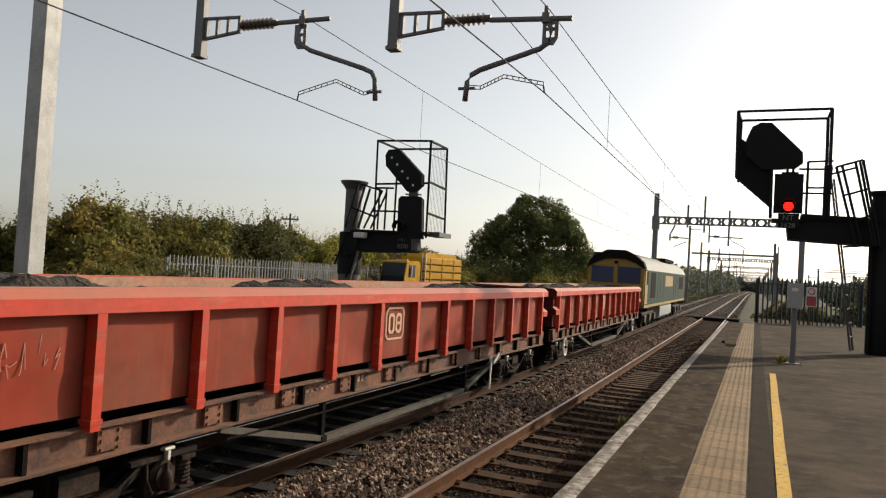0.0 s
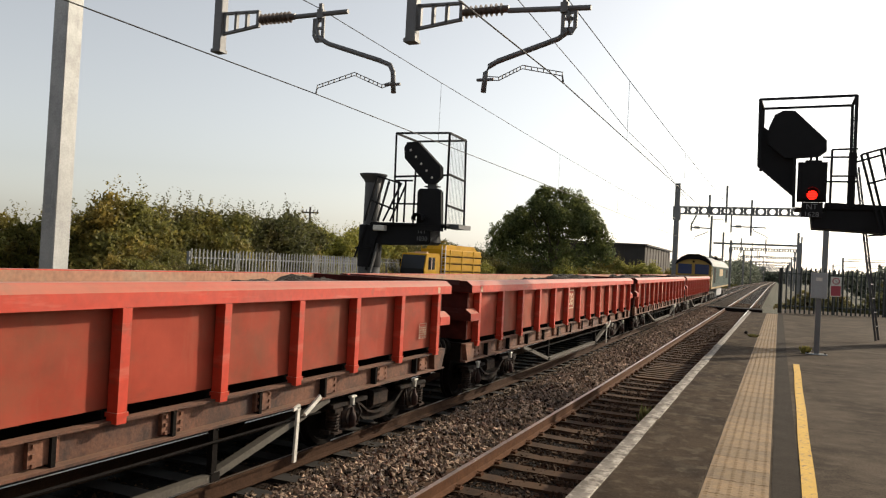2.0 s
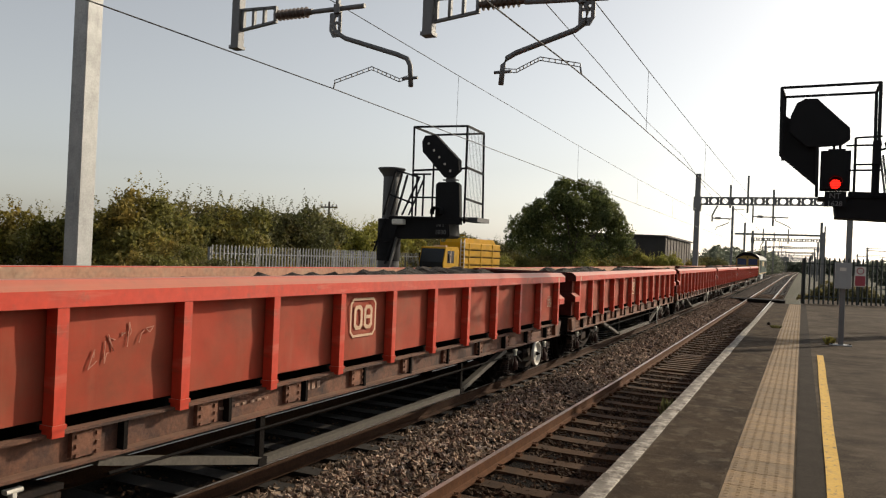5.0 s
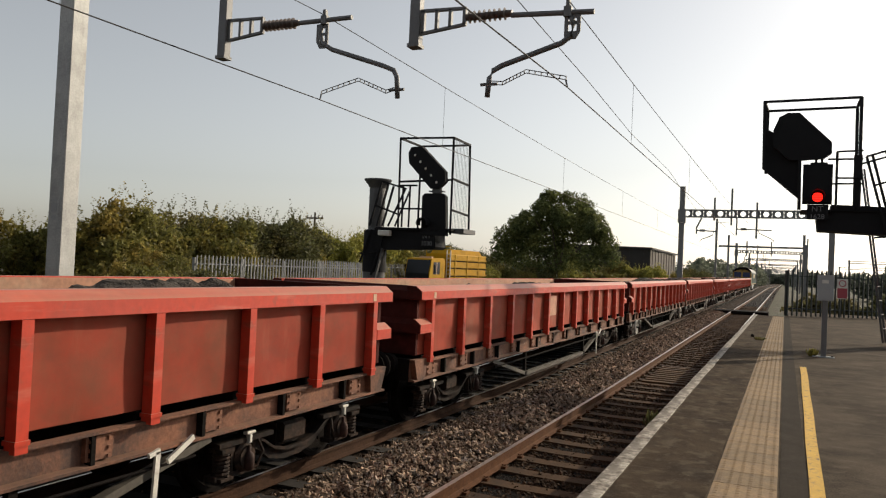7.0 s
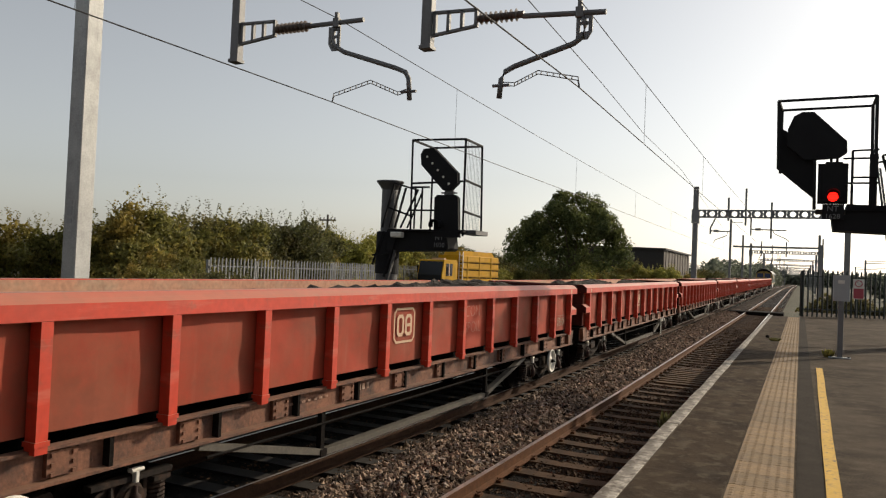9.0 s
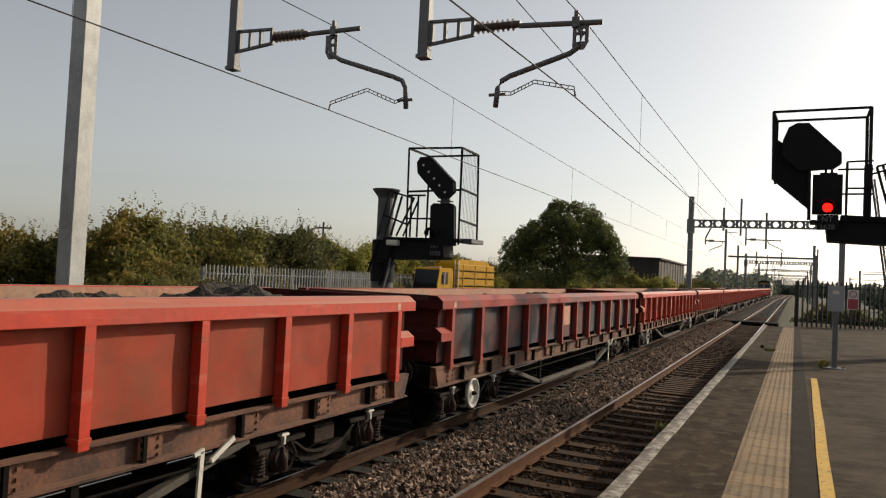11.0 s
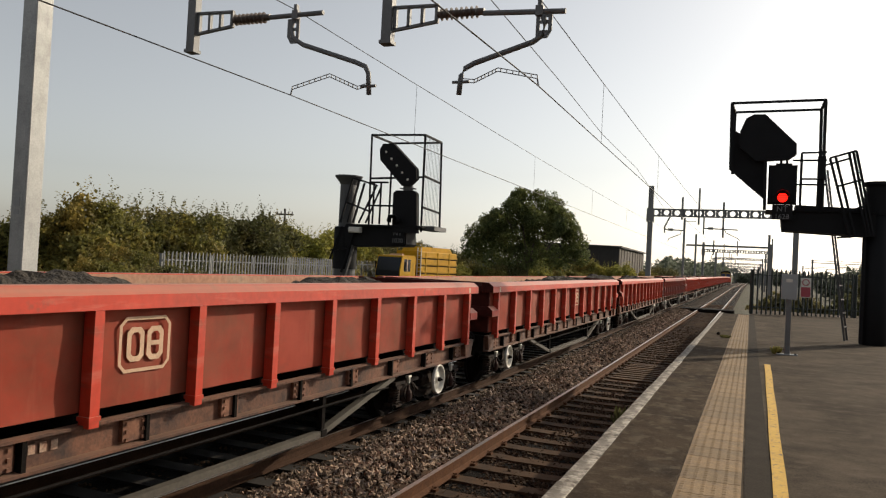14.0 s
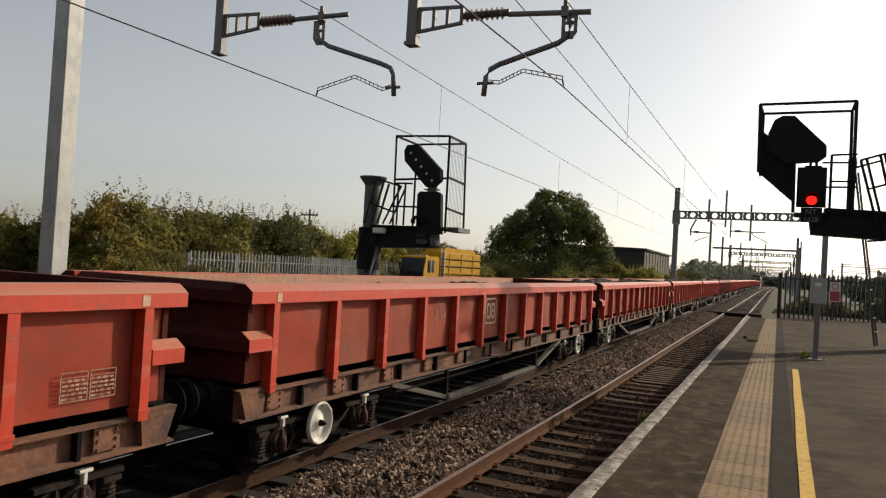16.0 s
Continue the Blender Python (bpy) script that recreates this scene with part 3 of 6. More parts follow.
    m.box(1.03, 1.11, -0.19, -0.15, 0.36, 0.66)
    m.box(1.03, 1.11, 0.15, 0.19, 0.36, 0.66)
    m.tube([(1.12, -0.2, 0.66), (1.17, -0.24, 0.52), (1.16, -0.16, 0.38), (1.13, -0.05, 0.36)], 0.016, 6)
    me["axle_box_far"] = m.data("axle_box", BOGIE)
    mm = Mesh()
    mm.v, mm.f = [(x, -y, z) for x, y, z in m.v], m.f
    me["axle_box"] = mm.data("axle_box", BOGIE)
    m = Mesh().lathe([(0.37, 0.02), (0.38, 0.04), (0.40, 0.055), (0.50, 0.058), (0.54, 0.045), (0.56, 0.02), (0.62, 0.018)], (1.18, 0, 0), "z", 14)
    me["damper"] = m.data("damper", DAMPER, True)
    m = Mesh()
    m.tube([(1.08 + 0.075 * math.cos(a * 0.8), 0.075 * math.sin(a * 0.8), 0.36 + 0.0047 * a) for a in range(52)], 0.017, 5)
    m.box(1.0, 1.17, -0.09, 0.09, 0.33, 0.36)
    m.box(1.0, 1.17, -0.09, 0.09, 0.60, 0.64)
    me["coil_spring"] = m.data("coil_spring", BOGIE)
    m = Mesh().box(1.15, 1.20, -0.020, 0.020, 0.65, 0.74, 0.006)
    m.box(1.145, 1.205, -0.062, 0.062, 0.735, 0.768, 0.01)
    m.box(1.05, 1.15, -0.02, 0.02, 0.65, 0.675)
    me["lug"] = m.data("lug", WHITE)
    m = Mesh()
    for s in (1, -1):
        m.lathe([(s * 0.66, 0.50), (s * 0.70, 0.49), (s * 0.70, 0.462), (s * 0.80, 0.455), (s * 0.80, 0.40), (s * 0.755, 0.37), (s * 0.755, 0.16), (s * 0.82, 0.12)], (0, 0, 0), "x", 28)
    m.tube([(-1.0, 0, 0), (1.0, 0, 0)], 0.075, 10)
    m.box(0.80, 0.815, 0.20, 0.26, -0.03, 0.03)
    me["wheelset"] = m.data("wheelset", GRIME)
    m = Mesh().lathe([(0.02, 0.0), (0.02, 0.05), (0.0, 0.06), (-0.03, 0.20), (-0.02, 0.235), (0.03, 0.245), (0.045, 0.262), (0.045, 0.275), (0.03, 0.285), (-0.01, 0.285), (-0.045, 0.20), (-0.04, 0.0)], (0, 0, 0), "x", 36)
    me["handwheel"] = m.data("handwheel", WHITE, True)
    m = Mesh().lathe([(0.0, 0.0), (0.0, 0.045), (0.05, 0.04), (0.05, 0.018), (0.09, 0.018), (0.09, 0.0)], (0.02, 0, 0), "x", 12)
    me["handwheel_hub"] = m.data("handwheel_hub", GRIME)
    m = Mesh().bar((1.30, 0.30, 0.80), (1.30, 0.0, 0.64), 0.025, 0.05)
    m.bar((1.28, -0.10, 0.74), (1.28, -0.13, 0.14), 0.025, 0.05, up=(0, 1, 0))
    m.bar((1.28, -0.20, 0.72), (1.28, -0.08, 0.75), 0.025, 0.04)
    me["brake_lever"] = m.data("brake_lever", WHITE)
    # spoil loads, three of them
    return me


def load_mesh(seed, level, heap):
    m = Mesh()
    nx, ny = 22, 200
    for j in range(ny + 1):
        y = 0.2 + (L - 0.4) * j / ny
        for i in range(nx + 1):
            x = -1.09 + 2.18 * i / nx
            edge = min(1.0, (1.15 - abs(x)) * 1.6, y * 0.6, (L - y) * 0.6)
            h = noise.fractal((x * 0.7 + seed, y * 0.33, seed * 1.7), 1.0, 2.0, 4)
            h2 = noise.fractal((x * 3 + seed, y * 3, seed), 0.8, 2.1, 4)
            h3 = noise.noise((x * 11, y * 11, seed))
            m.v.append((x, y, level - 0.22 + edge * (0.20 + heap * max(-0.3, h)) + 0.07 * h2 + 0.045 * h3))
    m.f = [(j * (nx + 1) + i, j * (nx + 1) + i + 1, (j + 1) * (nx + 1) + i + 1, (j + 1) * (nx + 1) + i) for j in range(ny) for i in range(nx)]
    return m.data("spoil", SOIL, False, False)


def mark_meshes(mat):
    """A rounded white square outline with two plain blocks, in the wagon's space on its side."""
    x = HALF - REC + 0.012
    m = Mesh()
    w, h, c, t = 0.30, 0.235, 0.07, 0.030
    def ring(w, h, c):
        return [(-w + c, -h), (w - c, -h), (w, -h + c), (w, h - c), (w - c, h), (-w + c, h), (-w, h - c), (-w, -h + c)]
    o, i = ring(w, h, c), ring(w - t, h - t, c * 0.7)
    m.add([(x, a, b) for a, b in o] + [(x, a, b) for a, b in i], [(k, (k + 1) % 8, 8 + (k + 1) % 8, 8 + k) for k in range(8)])
    # two hollow upright shapes
    for s in (-0.115, 0.115):
        o2, i2 = ring(0.098, 0.145, 0.045), ring(0.050, 0.100, 0.025)
        m.add([(x, a + s, b) for a, b in o2] + [(x, a + s, b) for a, b in i2], [(k, (k + 1) % 8, 8 + (k + 1) % 8, 8 + k) for k in range(8)])
    m.box(x - 0.002, x + 0.001, 0.115 - 0.05, 0.115 + 0.05, -0.02, 0.02)
    return m.data("side_mark", mat, False, False)


def stencil_mesh():
    """Faint white stencilled marks on the underframe: plain short bars."""
    x = HALF - 0.14
    m = Mesh()
    for k in range(6):
        m.box(x, x + 0.003, 0.10 * k, 0.10 * k + 0.06, 0.86, 0.935)
    for k in range(9):
        m.box(x, x + 0.003, -1.3 + 0.11 * k, -1.3 + 0.11 * k + 0.06, 0.87, 0.895)
    return m.data("stencil", FADED, False, False)


def panel_mesh():
    """A thin outlined plate with rows of plain bars."""
    x = HALF - REC + 0.010
    m = Mesh()
    for a0, a1, z0, z1 in ((-0.125, 0.125, -0.105, -0.097), (-0.125, 0.125, 0.112, 0.12), (-0.125, -0.118, -0.097, 0.112), (0.118, 0.125, -0.097, 0.112), (-0.118, 0.118, 0.075, 0.080)):
        m.box(x, x + 0.002, a0, a1, z0, z1)
    rnd = random.Random(6)
    for r in range(5):
        y = -0.11
        while y < 0.09:
            w = rnd.uniform(0.02, 0.07)
            m.box(x, x + 0.002, y, min(y + w, 0.112), -0.088 + r * 0.033, -0.070 + r * 0.033)
            y += w + 0.012
    return m.data("data_panel", FADED, False, False)


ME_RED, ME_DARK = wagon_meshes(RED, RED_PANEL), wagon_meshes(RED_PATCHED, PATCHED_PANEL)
LOADS = [load_mesh(1.3, 1.96, 0.34), load_mesh(7.9, 2.01, 0.34), load_mesh(15.2, 1.88, 0.36), load_mesh(23.4, 1.93, 0.42), load_mesh(31.7, 2.00, 0.46)]
MARK_WHITE, MARK_CREAM, DATA_PANEL = mark_meshes(CREAM), mark_meshes(CREAM), panel_mesh()
STENCIL = stencil_mesh()


CHALK_PAINT = material("chalk", (0.46, 0.21, 0.15), 0.9, bump=0)


def letters(text, size, at, par, mat):
    cu = bpy.data.curves.new("plate_text", "FONT")
    cu.body, cu.size, cu.align_x, cu.extrude = text, size, "CENTER", 0.002
    if mat is CHALK_PAINT:
        cu.extrude, cu.offset = 0.0006, -0.032 * size
    cu.materials.append(mat)
    ob = new("plate_text", cu)
    ob.parent = par
    ob.matrix_basis = at


def chalk_mesh(seed):
    """A few thin loose strokes, not readable."""
    rnd = random.Random(seed)
    m = Mesh()
    for k in range(7):
        y0, z0 = -0.30 + 0.09 * k, rnd.uniform(-0.05, 0.12)
        pts = [(HALF - REC + 0.010, y0 + rnd.uniform(-0.05, 0.05), z0 + rnd.uniform(-0.12, 0.12)) for _ in range(4)]
        for p, q in zip(pts, pts[1:]):
            m.bar(p, q, 0.004, 0.007)
    return m.data("chalk_mark", CHALK_PAINT, False, False)


CHALK = [chalk_mesh(s) for s in (1, 2, 3)]
PATCH = Mesh().add([(HALF - REC + 0.012, a, b) for a, b in ((-0.3, -0.22), (0.3, -0.22), (0.3, 0.22), (-0.3, 0.22))], [(0, 1, 2, 3)]).data("side_mark", material("faded_patch", (0.50, 0.24, 0.15), 0.7, vary=0.3, scale=6, bump=0.1), False, False)
LABEL = Mesh().box(HALF + 0.001, HALF + 0.004, -0.04, 0.04, 1.925, 2.015).data("end_label", CREAM, False, False)
WHEELSETS = []


def bogie(wagon, me, y, disc, disc_at):
    b = part("bogie", me["bogie_frame"], BOGIE, wagon, "grimy cast steel bogie", at=pose(0, y, -0.10))
    for key in ("r", "l"):
        part("side_frame", me["side_frame", key], BOGIE, b)
    for o in (-0.9, 0.9):
        for rz in (0, 180):
            part("axle_box", me["axle_box_far" if (o > 0) == (rz == 0) else "axle_box"], BOGIE, b, at=pose(0, o, 0, 0, 0, rz))
            part("damper", me["damper"], DAMPER, b, "rusty maroon damper pot", at=pose(0, o, 0, 0, 0, rz))
            part("lug", me["lug"], WHITE, b, "white painted lifting lug", at=pose(0, o, 0, 0, 0, rz))
            part("coil_spring", me["coil_spring"], BOGIE, b, at=pose(0, o + (0.30 if o > 0 else -0.30), 0, 0, 0, rz))
        w = part("wheelset", me["wheelset"], GRIME, wagon, "dark steel wheels on an axle", at=pose(0, y + o, 0.455))
        WHEELSETS.append((w, y + o))
    if disc:
        h = part("handwheel", me["handwheel"], WHITE, wagon, "white dished brake handwheel", at=pose(1.25, y + disc_at - 0.08, 0.50) @ Matrix.Scale(0.86, 4))
        part("handwheel_hub", me["handwheel_hub"], GRIME, h)


def wagon(i, me, near_disc, far_disc, mark, panels, load, dark=False):
    label = "red steel box wagon with peeling grey-green paint patches" if dark else "red ribbed steel box wagon, loaded with dark spoil"
    w = thing("box_wagon", label, "wagon", group="wagons of the train")
    for key in ("r", "l"):
        for name in ("side_wall", "inner_lining", "top_rail", "sole_bar", "truss_bar"):
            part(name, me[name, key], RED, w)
        for y in RIBS:
            part("rib", me["rib", key], RED, w, at=pose(0, y, 0))
        for y in (5.28, L - 5.28):
            part("queen_post", me["queen_post", key], GRIME, w, at=pose(0, y, 0))
        for k in range(12):
            part("gusset_plate", me["gusset_plate", key], SOLE, w, at=pose(0, 0.62 + 1.29 * k, 0))
            part("stiffener", me["stiffener", key], GRIME, w, at=pose(0, 1.1 + 1.22 * k, 0))
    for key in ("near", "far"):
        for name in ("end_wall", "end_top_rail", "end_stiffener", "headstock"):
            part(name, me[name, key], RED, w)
        for side in ("r", "l"):
            part("corner_stub", me["corner_stub", key, side], RED, w)
            part("corner_plate", me["corner_plate", key, side], SOLE, w)
    for s in (-0.86, 0.86):
        part("buffer", me["buffer"], GRIME, w, at=pose(s, 0, 0.98))
        part("buffer", me["buffer"], GRIME, w, at=pose(s, L, 0.98, 0, 0, 180))
    for name in ("floor", "brake_gear", "brake_pipe"):
        part(name, me[name], GRIME, w)
    bogie(w, me, 1.75, near_disc, -0.2)
    bogie(w, me, L - 1.75, far_disc, 0.2)
    if not far_disc:
        part("brake_lever", me["brake_lever"], WHITE, w, "white bent brake lever", at=pose(0, L - 3.9, 0))
    yb = RIBS[6 if i in (10, 11) else 5] + BAY / 2
    if mark:
        part("side_mark", {"w": MARK_WHITE, "c": MARK_CREAM, "p": PATCH}[mark], WHITE, w, "white outlined square mark with two plain shapes", at=pose(0, yb, 1.60))
    for y, z in panels:
        tagged(part("data_panel", DATA_PANEL, CREAM, w, "small pale panel of unreadable lines", at=pose(0, y, z)), kind="stuff")
    for y in (RIBS[0] + 0.02, RIBS[12] - 0.05):
        part("end_label", LABEL, CREAM, w, at=pose(0, y, 0))
    tagged(part("stencil", STENCIL, CREAM, w, "faded white stencilled marks", at=pose(0, RIBS[4] + 0.45, 0)), kind="stuff")
    if i in (1, 5, 13):
        part("chalk_mark", CHALK[i % 3], CREAM, w, "thin pale chalk scribble", at=pose(0, RIBS[{1: 0, 5: 2, 13: 3}[i]] + 0.65, 1.55))
    if i in (8, 10):
        for word, z in (("CON", 1.62), ("SPOIL", 1.36)):
            letters(word, 0.27, pose(HALF - REC + 0.004, RIBS[7 if i == 8 else 5] + 0.56, z, 90, 0, 90), w, CHALK_PAINT)
    part("spoil", load, SOIL, w, "dark heaped soil and stones")
    return w


END_BAY = RIBS[11] + 0.88
WAGONS = []
for i, (nd, fd, mark, panels, load) in enumerate((
        (1, 1, "p", (), 0), (0, 0, "w", (), 0), (0, 0, "c", (), 1), (0, 0, "w", ((END_BAY, 1.36),), 3), (0, 0, "c", (), 0),
        (1, 1, "w", ((END_BAY, 1.5),), 1), (0, 0, "p", (), 2), (0, 0, "w", (), 0), (1, 1, "w", ((END_BAY, 1.32), (END_BAY - 0.27, 1.32)), 1),
        (1, 0, "p", (), 2), (0, 0, "c", (), 4), (1, 1, "c", ((END_BAY, 1.32), (END_BAY - 0.27, 1.32)), 1), (1, 1, "c", (), 0),
        (1, 1, "c", ((END_BAY, 1.32),), 2), (0, 0, "c", ((END_BAY, 1.32), (END_BAY - 0.27, 1.32)), 0))):
    dark = i == 9
    WAGONS.append(wagon(i, ME_DARK if dark else ME_RED, nd, fd, mark, panels, LOADS[load], dark))

# ---- the locomotive, in its own space: y from its trailing end, z from the rail ----


def locomotive():
    lo = thing("locomotive", "green and yellow diesel freight locomotive with a grey roof", "locomotive")
    roof = [(1.32, 2.86), (1.20, 3.16), (0.85, 3.46), (0.4, 3.66), (0, 3.72), (-0.4, 3.66), (-0.85, 3.46), (-1.20, 3.16), (-1.32, 2.86)]
    part("roof", Mesh().prism(roof, 1, 0.0, 21.2), LOCO_ROOF, lo, "weathered pale grey curved roof", smooth=False)
    part("body", Mesh().prism([(1.32, 1.25), (1.32, 2.855), (-1.32, 2.855), (-1.32, 1.25)], 1, 0.05, 21.15), LOCO_GREEN, lo)
    face = Mesh().prism([(1.28, 1.25), (1.30, 2.84), (1.16, 3.10), (0.82, 3.38), (0.4, 3.57), (-0.4, 3.57), (-0.82, 3.38), (-1.16, 3.10), (-1.30, 2.84), (-1.28, 1.25)], 1, -0.10, 0.05)
    part("cab_end", face, LOCO_YELLOW, lo, "yellow warning cab end")
    part("hood", Mesh().prism([(1.34, 2.90), (1.22, 3.22), (0.87, 3.52), (0.4, 3.74), (-0.4, 3.74), (-0.87, 3.52), (-1.22, 3.22), (-1.34, 2.90), (-1.20, 2.98), (-0.82, 3.20), (-0.4, 3.34), (0.4, 3.34), (0.82, 3.20), (1.20, 2.98)], 1, -0.22, 0.5), GRIME, lo, "dark edge of the cab roof")
    part("pillar", Mesh().prism([(-0.07, 2.2), (0.07, 2.2), (0.07, 3.3), (-0.07, 3.3)], 1, -0.16, -0.10), LOCO_YELLOW, lo)
    part("marker_light", Mesh().lathe([(-0.20, 0.07), (-0.15, 0.09)], (0, 0, 3.16), "y", 12), GRIME, lo)
    for s in (-0.62, 0.62):
        part("windscreen", Mesh().prism([(s - 0.50, 2.22), (s + 0.50, 2.22), (s + 0.50, 2.96), (s - 0.50, 2.98)], 1, -0.13, -0.10), BLUE_GLASS, lo, "dark blue tinted windscreen")
    part("side_band", Mesh().box(1.321, 1.326, 0.1, 1.0, 1.3, 2.82), LOCO_YELLOW, lo)
    for y0, y1, z0, z1 in ((0.55, 1.1, 2.2, 2.8), (2.2, 4.0, 1.55, 2.8), (16.5, 19.5, 1.9, 2.7)):
        part("side_grille", Mesh().box(1.322, 1.334, y0, y1, z0, z1), GRIME, lo)
    part("side_mark", Mesh().box(1.322, 1.330, 8.5, 12.5, 2.1, 2.7), LOCO_YELLOW, lo, "yellow block on the side")
    for y in (5.0, 6.2, 7.4, 13.2, 14.4, 15.6):
        part("body_door", Mesh().box(1.321, 1.329, y, y + 1.0, 1.45, 2.76), LOCO_GREEN, lo)
    part("cant_rail", Mesh().box(1.30, 1.335, 0.0, 21.2, 2.84, 2.88), LOCO_GREEN, lo)
    part("roof_vent", Mesh().box(-0.9, 0.9, 12.0, 17.0, 3.55, 3.76, 0.05), GRIME, lo)
    part("sill", Mesh().box(-1.33, 1.33, 0, 21.2, 1.12, 1.25), LOCO_YELLOW, lo)
    part("fuel_tank", Mesh().box(-1.2, 1.2, 7.5, 13.5, 0.35, 1.1, 0.12), CAB_GREY, lo)
    for y in (3.2, 17.8):
        bg = part("bogie", Mesh().box(0.95, 1.12, y - 2.2, y + 2.2, 0.45, 0.85, 0.05).box(-1.12, -0.95, y - 2.2, y + 2.2, 0.45, 0.85, 0.05), BOGIE, lo)
        for o in (-1.85, 0, 1.85):
            part("axle_box", Mesh().box(1.12, 1.24, y + o - 0.2, y + o + 0.2, 0.4, 0.75, 0.03), TRUSS, bg)
            part("wheelset", Mesh().lathe([(0.66, 0.53), (0.82, 0.5)], (0, y + o, 0.53), "x", 24).lathe([(-0.82, 0.5), (-0.66, 0.53)], (0, y + o, 0.53), "x", 24), GRIME, lo)
    for s in (-0.86, 0.86):
        part("buffer", ME_RED["buffer"], GRIME, lo, at=pose(s, -0.1, 1.02))
    part("tail_lamp", Mesh().lathe([(-0.16, 0.07), (-0.1, 0.08)], (0.95, 0, 1.6), "y", 12), SIGN_RED, lo)
    return lo


LOCO = locomotive()

# ---- overhead line ----


def lattice_bracket(x0, z0, x1, z1, h0, h1):
    """A small welded frame between the drop tube and the insulator: two flanges and three webs."""
    m = Mesh()
    m.bar((x0, 0, z0 + h0 / 2), (x1, 0, z1 + h1 / 2), 0.06, 0.035)
    m.bar((x0, 0, z0 - h0 / 2), (x1, 0, z1 - h1 / 2), 0.06, 0.035)
    for k in (0.06, 0.36, 0.66, 0.97):
        x = x0 + (x1 - x0) * k
        zc, h = z0 + (z1 - z0) * k, h0 + (h1 - h0) * k
        m.box(x - 0.022, x + 0.022, -0.03, 0.03, zc - h / 2, zc + h / 2)
    return m


def cantilever(par, x, tz, s, zt, arm_end):
    """From the drop tube at x: bracket, ribbed insulator, tube, swan neck (towards s) and the steady arm that holds the wire."""
    part("bracket", lattice_bracket(x + 0.07, tz - 0.13, x + 0.75, tz - 0.10, 0.32, 0.22), GREY_STEEL, par)
    rings = [(0.0, 0.045)]
    for k in range(8):
        o = 0.04 + 0.072 * k
        rings += [(o, 0.045), (o + 0.012, 0.085), (o + 0.03, 0.05)]
    rings += [(0.66, 0.045)]
    part("insulator", Mesh().lathe(rings, (x + 0.75, 0, tz - 0.12), "x", 14), INSUL, par, "ribbed brown insulator")


TTC = thing("overhead_cantilever", "galvanised overhead line support with drop tubes and registration arms", "overhead line support", pose(0, TTC_Y, 0))
m = Mesh()
MX = -11.50                 # centre of the mast
m.box(-11.67, -11.336, -0.20, 0.134, GROUND_Z, 8.0, 0.018)
part("mast", m, GALV, TTC, "galvanised square steel mast")
part("boom", Mesh().box(-11.6, -1.6, -0.15, 0.15, 6.7, 7.05, 0.01), GALV, TTC)
for z0, z1, w in ((2.12, 2.27, 0.12), (2.30, 2.36, 0.12), (1.98, 2.06, 0.12)):
    part("mast_plate", Mesh().box(MX - 0.08, MX - 0.08 + w, -0.208, -0.200, z0, z1), CAB_GREY, TTC, "small white plate of unreadable marks")
for z in (1.86, 2.05, 2.10):
    part("mast_band", Mesh().box(-11.673, -11.333, -0.203, 0.137, z, z + 0.012), GALV, TTC)
for x, bot in ((-8.19, 4.60), (-4.815, 4.53)):
    part("drop_tube", Mesh().box(x - 0.075, x + 0.075, -0.075, 0.075, bot, 6.7, 0.01), GREY_STEEL, TTC)
    part("drop_tube_cap", Mesh().box(x - 0.09, x + 0.09, -0.09, 0.09, bot - 0.02, bot + 0.03), GREY_STEEL, TTC)
cantilever(TTC, -8.19, 5.16, 1, 5.04, 0)
cantilever(TTC, -4.815, 4.99, -1, 4.79, 0)
for xa, z0, xb, z1 in ((-6.80, 5.035, -5.87, 5.04), (-3.42, 4.845, -2.31, 4.79)):
    part("support_tube", Mesh().tube([(xa, 0, z0), (xb, 0, z1)], 0.035, 10), GREY_STEEL, TTC)
for xc, zc in ((-6.33, 5.04), (-2.65, 4.82)):
    part("clamp", Mesh().box(xc - 0.05, xc + 0.05, -0.05, 0.05, zc - 0.07, zc + 0.06, 0.01).box(xc - 0.025, xc + 0.025, -0.03, 0.03, zc + 0.05, zc + 0.15), GREY_STEEL, TTC)
for pts, plate in ((((-6.36, 4.99), (-6.40, 4.86), (-6.36, 4.70), (-6.18, 4.59), (-5.30, 4.29), (-5.14, 4.22), (-5.085, 4.12), (-5.06, 3.82)), (-6.46, -6.26, 4.62, 4.98)),
                   (((-2.62, 4.77), (-2.57, 4.66), (-2.60, 4.50), (-2.72, 4.42), (-3.52, 4.18), (-3.64, 4.12), (-3.69, 4.03), (-3.71, 3.77)), (-2.69, -2.48, 4.46, 4.79))):
    part("swan_neck", Mesh().tube([(a, 0, c) for a, c in pts], 0.036, 10), GREY_STEEL, TTC, smooth=True)
    x0, x1, z0, z1 = plate
    mid, s = (x0 + x1) / 2, (1 if pts[-1][0] > pts[0][0] else -1)
    pl = Mesh().box(x0, x1, -0.012, 0.012, z1 - 0.06, z1)
    pl.box(x0, x0 + 0.05, -0.012, 0.012, z0 + 0.1, z1 - 0.06).box(x1 - 0.05, x1, -0.012, 0.012, z0 + 0.1, z1 - 0.06).box(x0 + 0.05, x1 - 0.05, -0.012, 0.012, z0 + 0.19, z0 + 0.23)
    pl.prism([(x0, z0 + 0.1), (x1, z0 + 0.1), (x1 if s > 0 else x1 - 0.06, z0), (x0 + 0.06 if s > 0 else x0, z0)], 1, -0.012, 0.012)
    part("neck_plate", pl, GREY_STEEL, TTC)
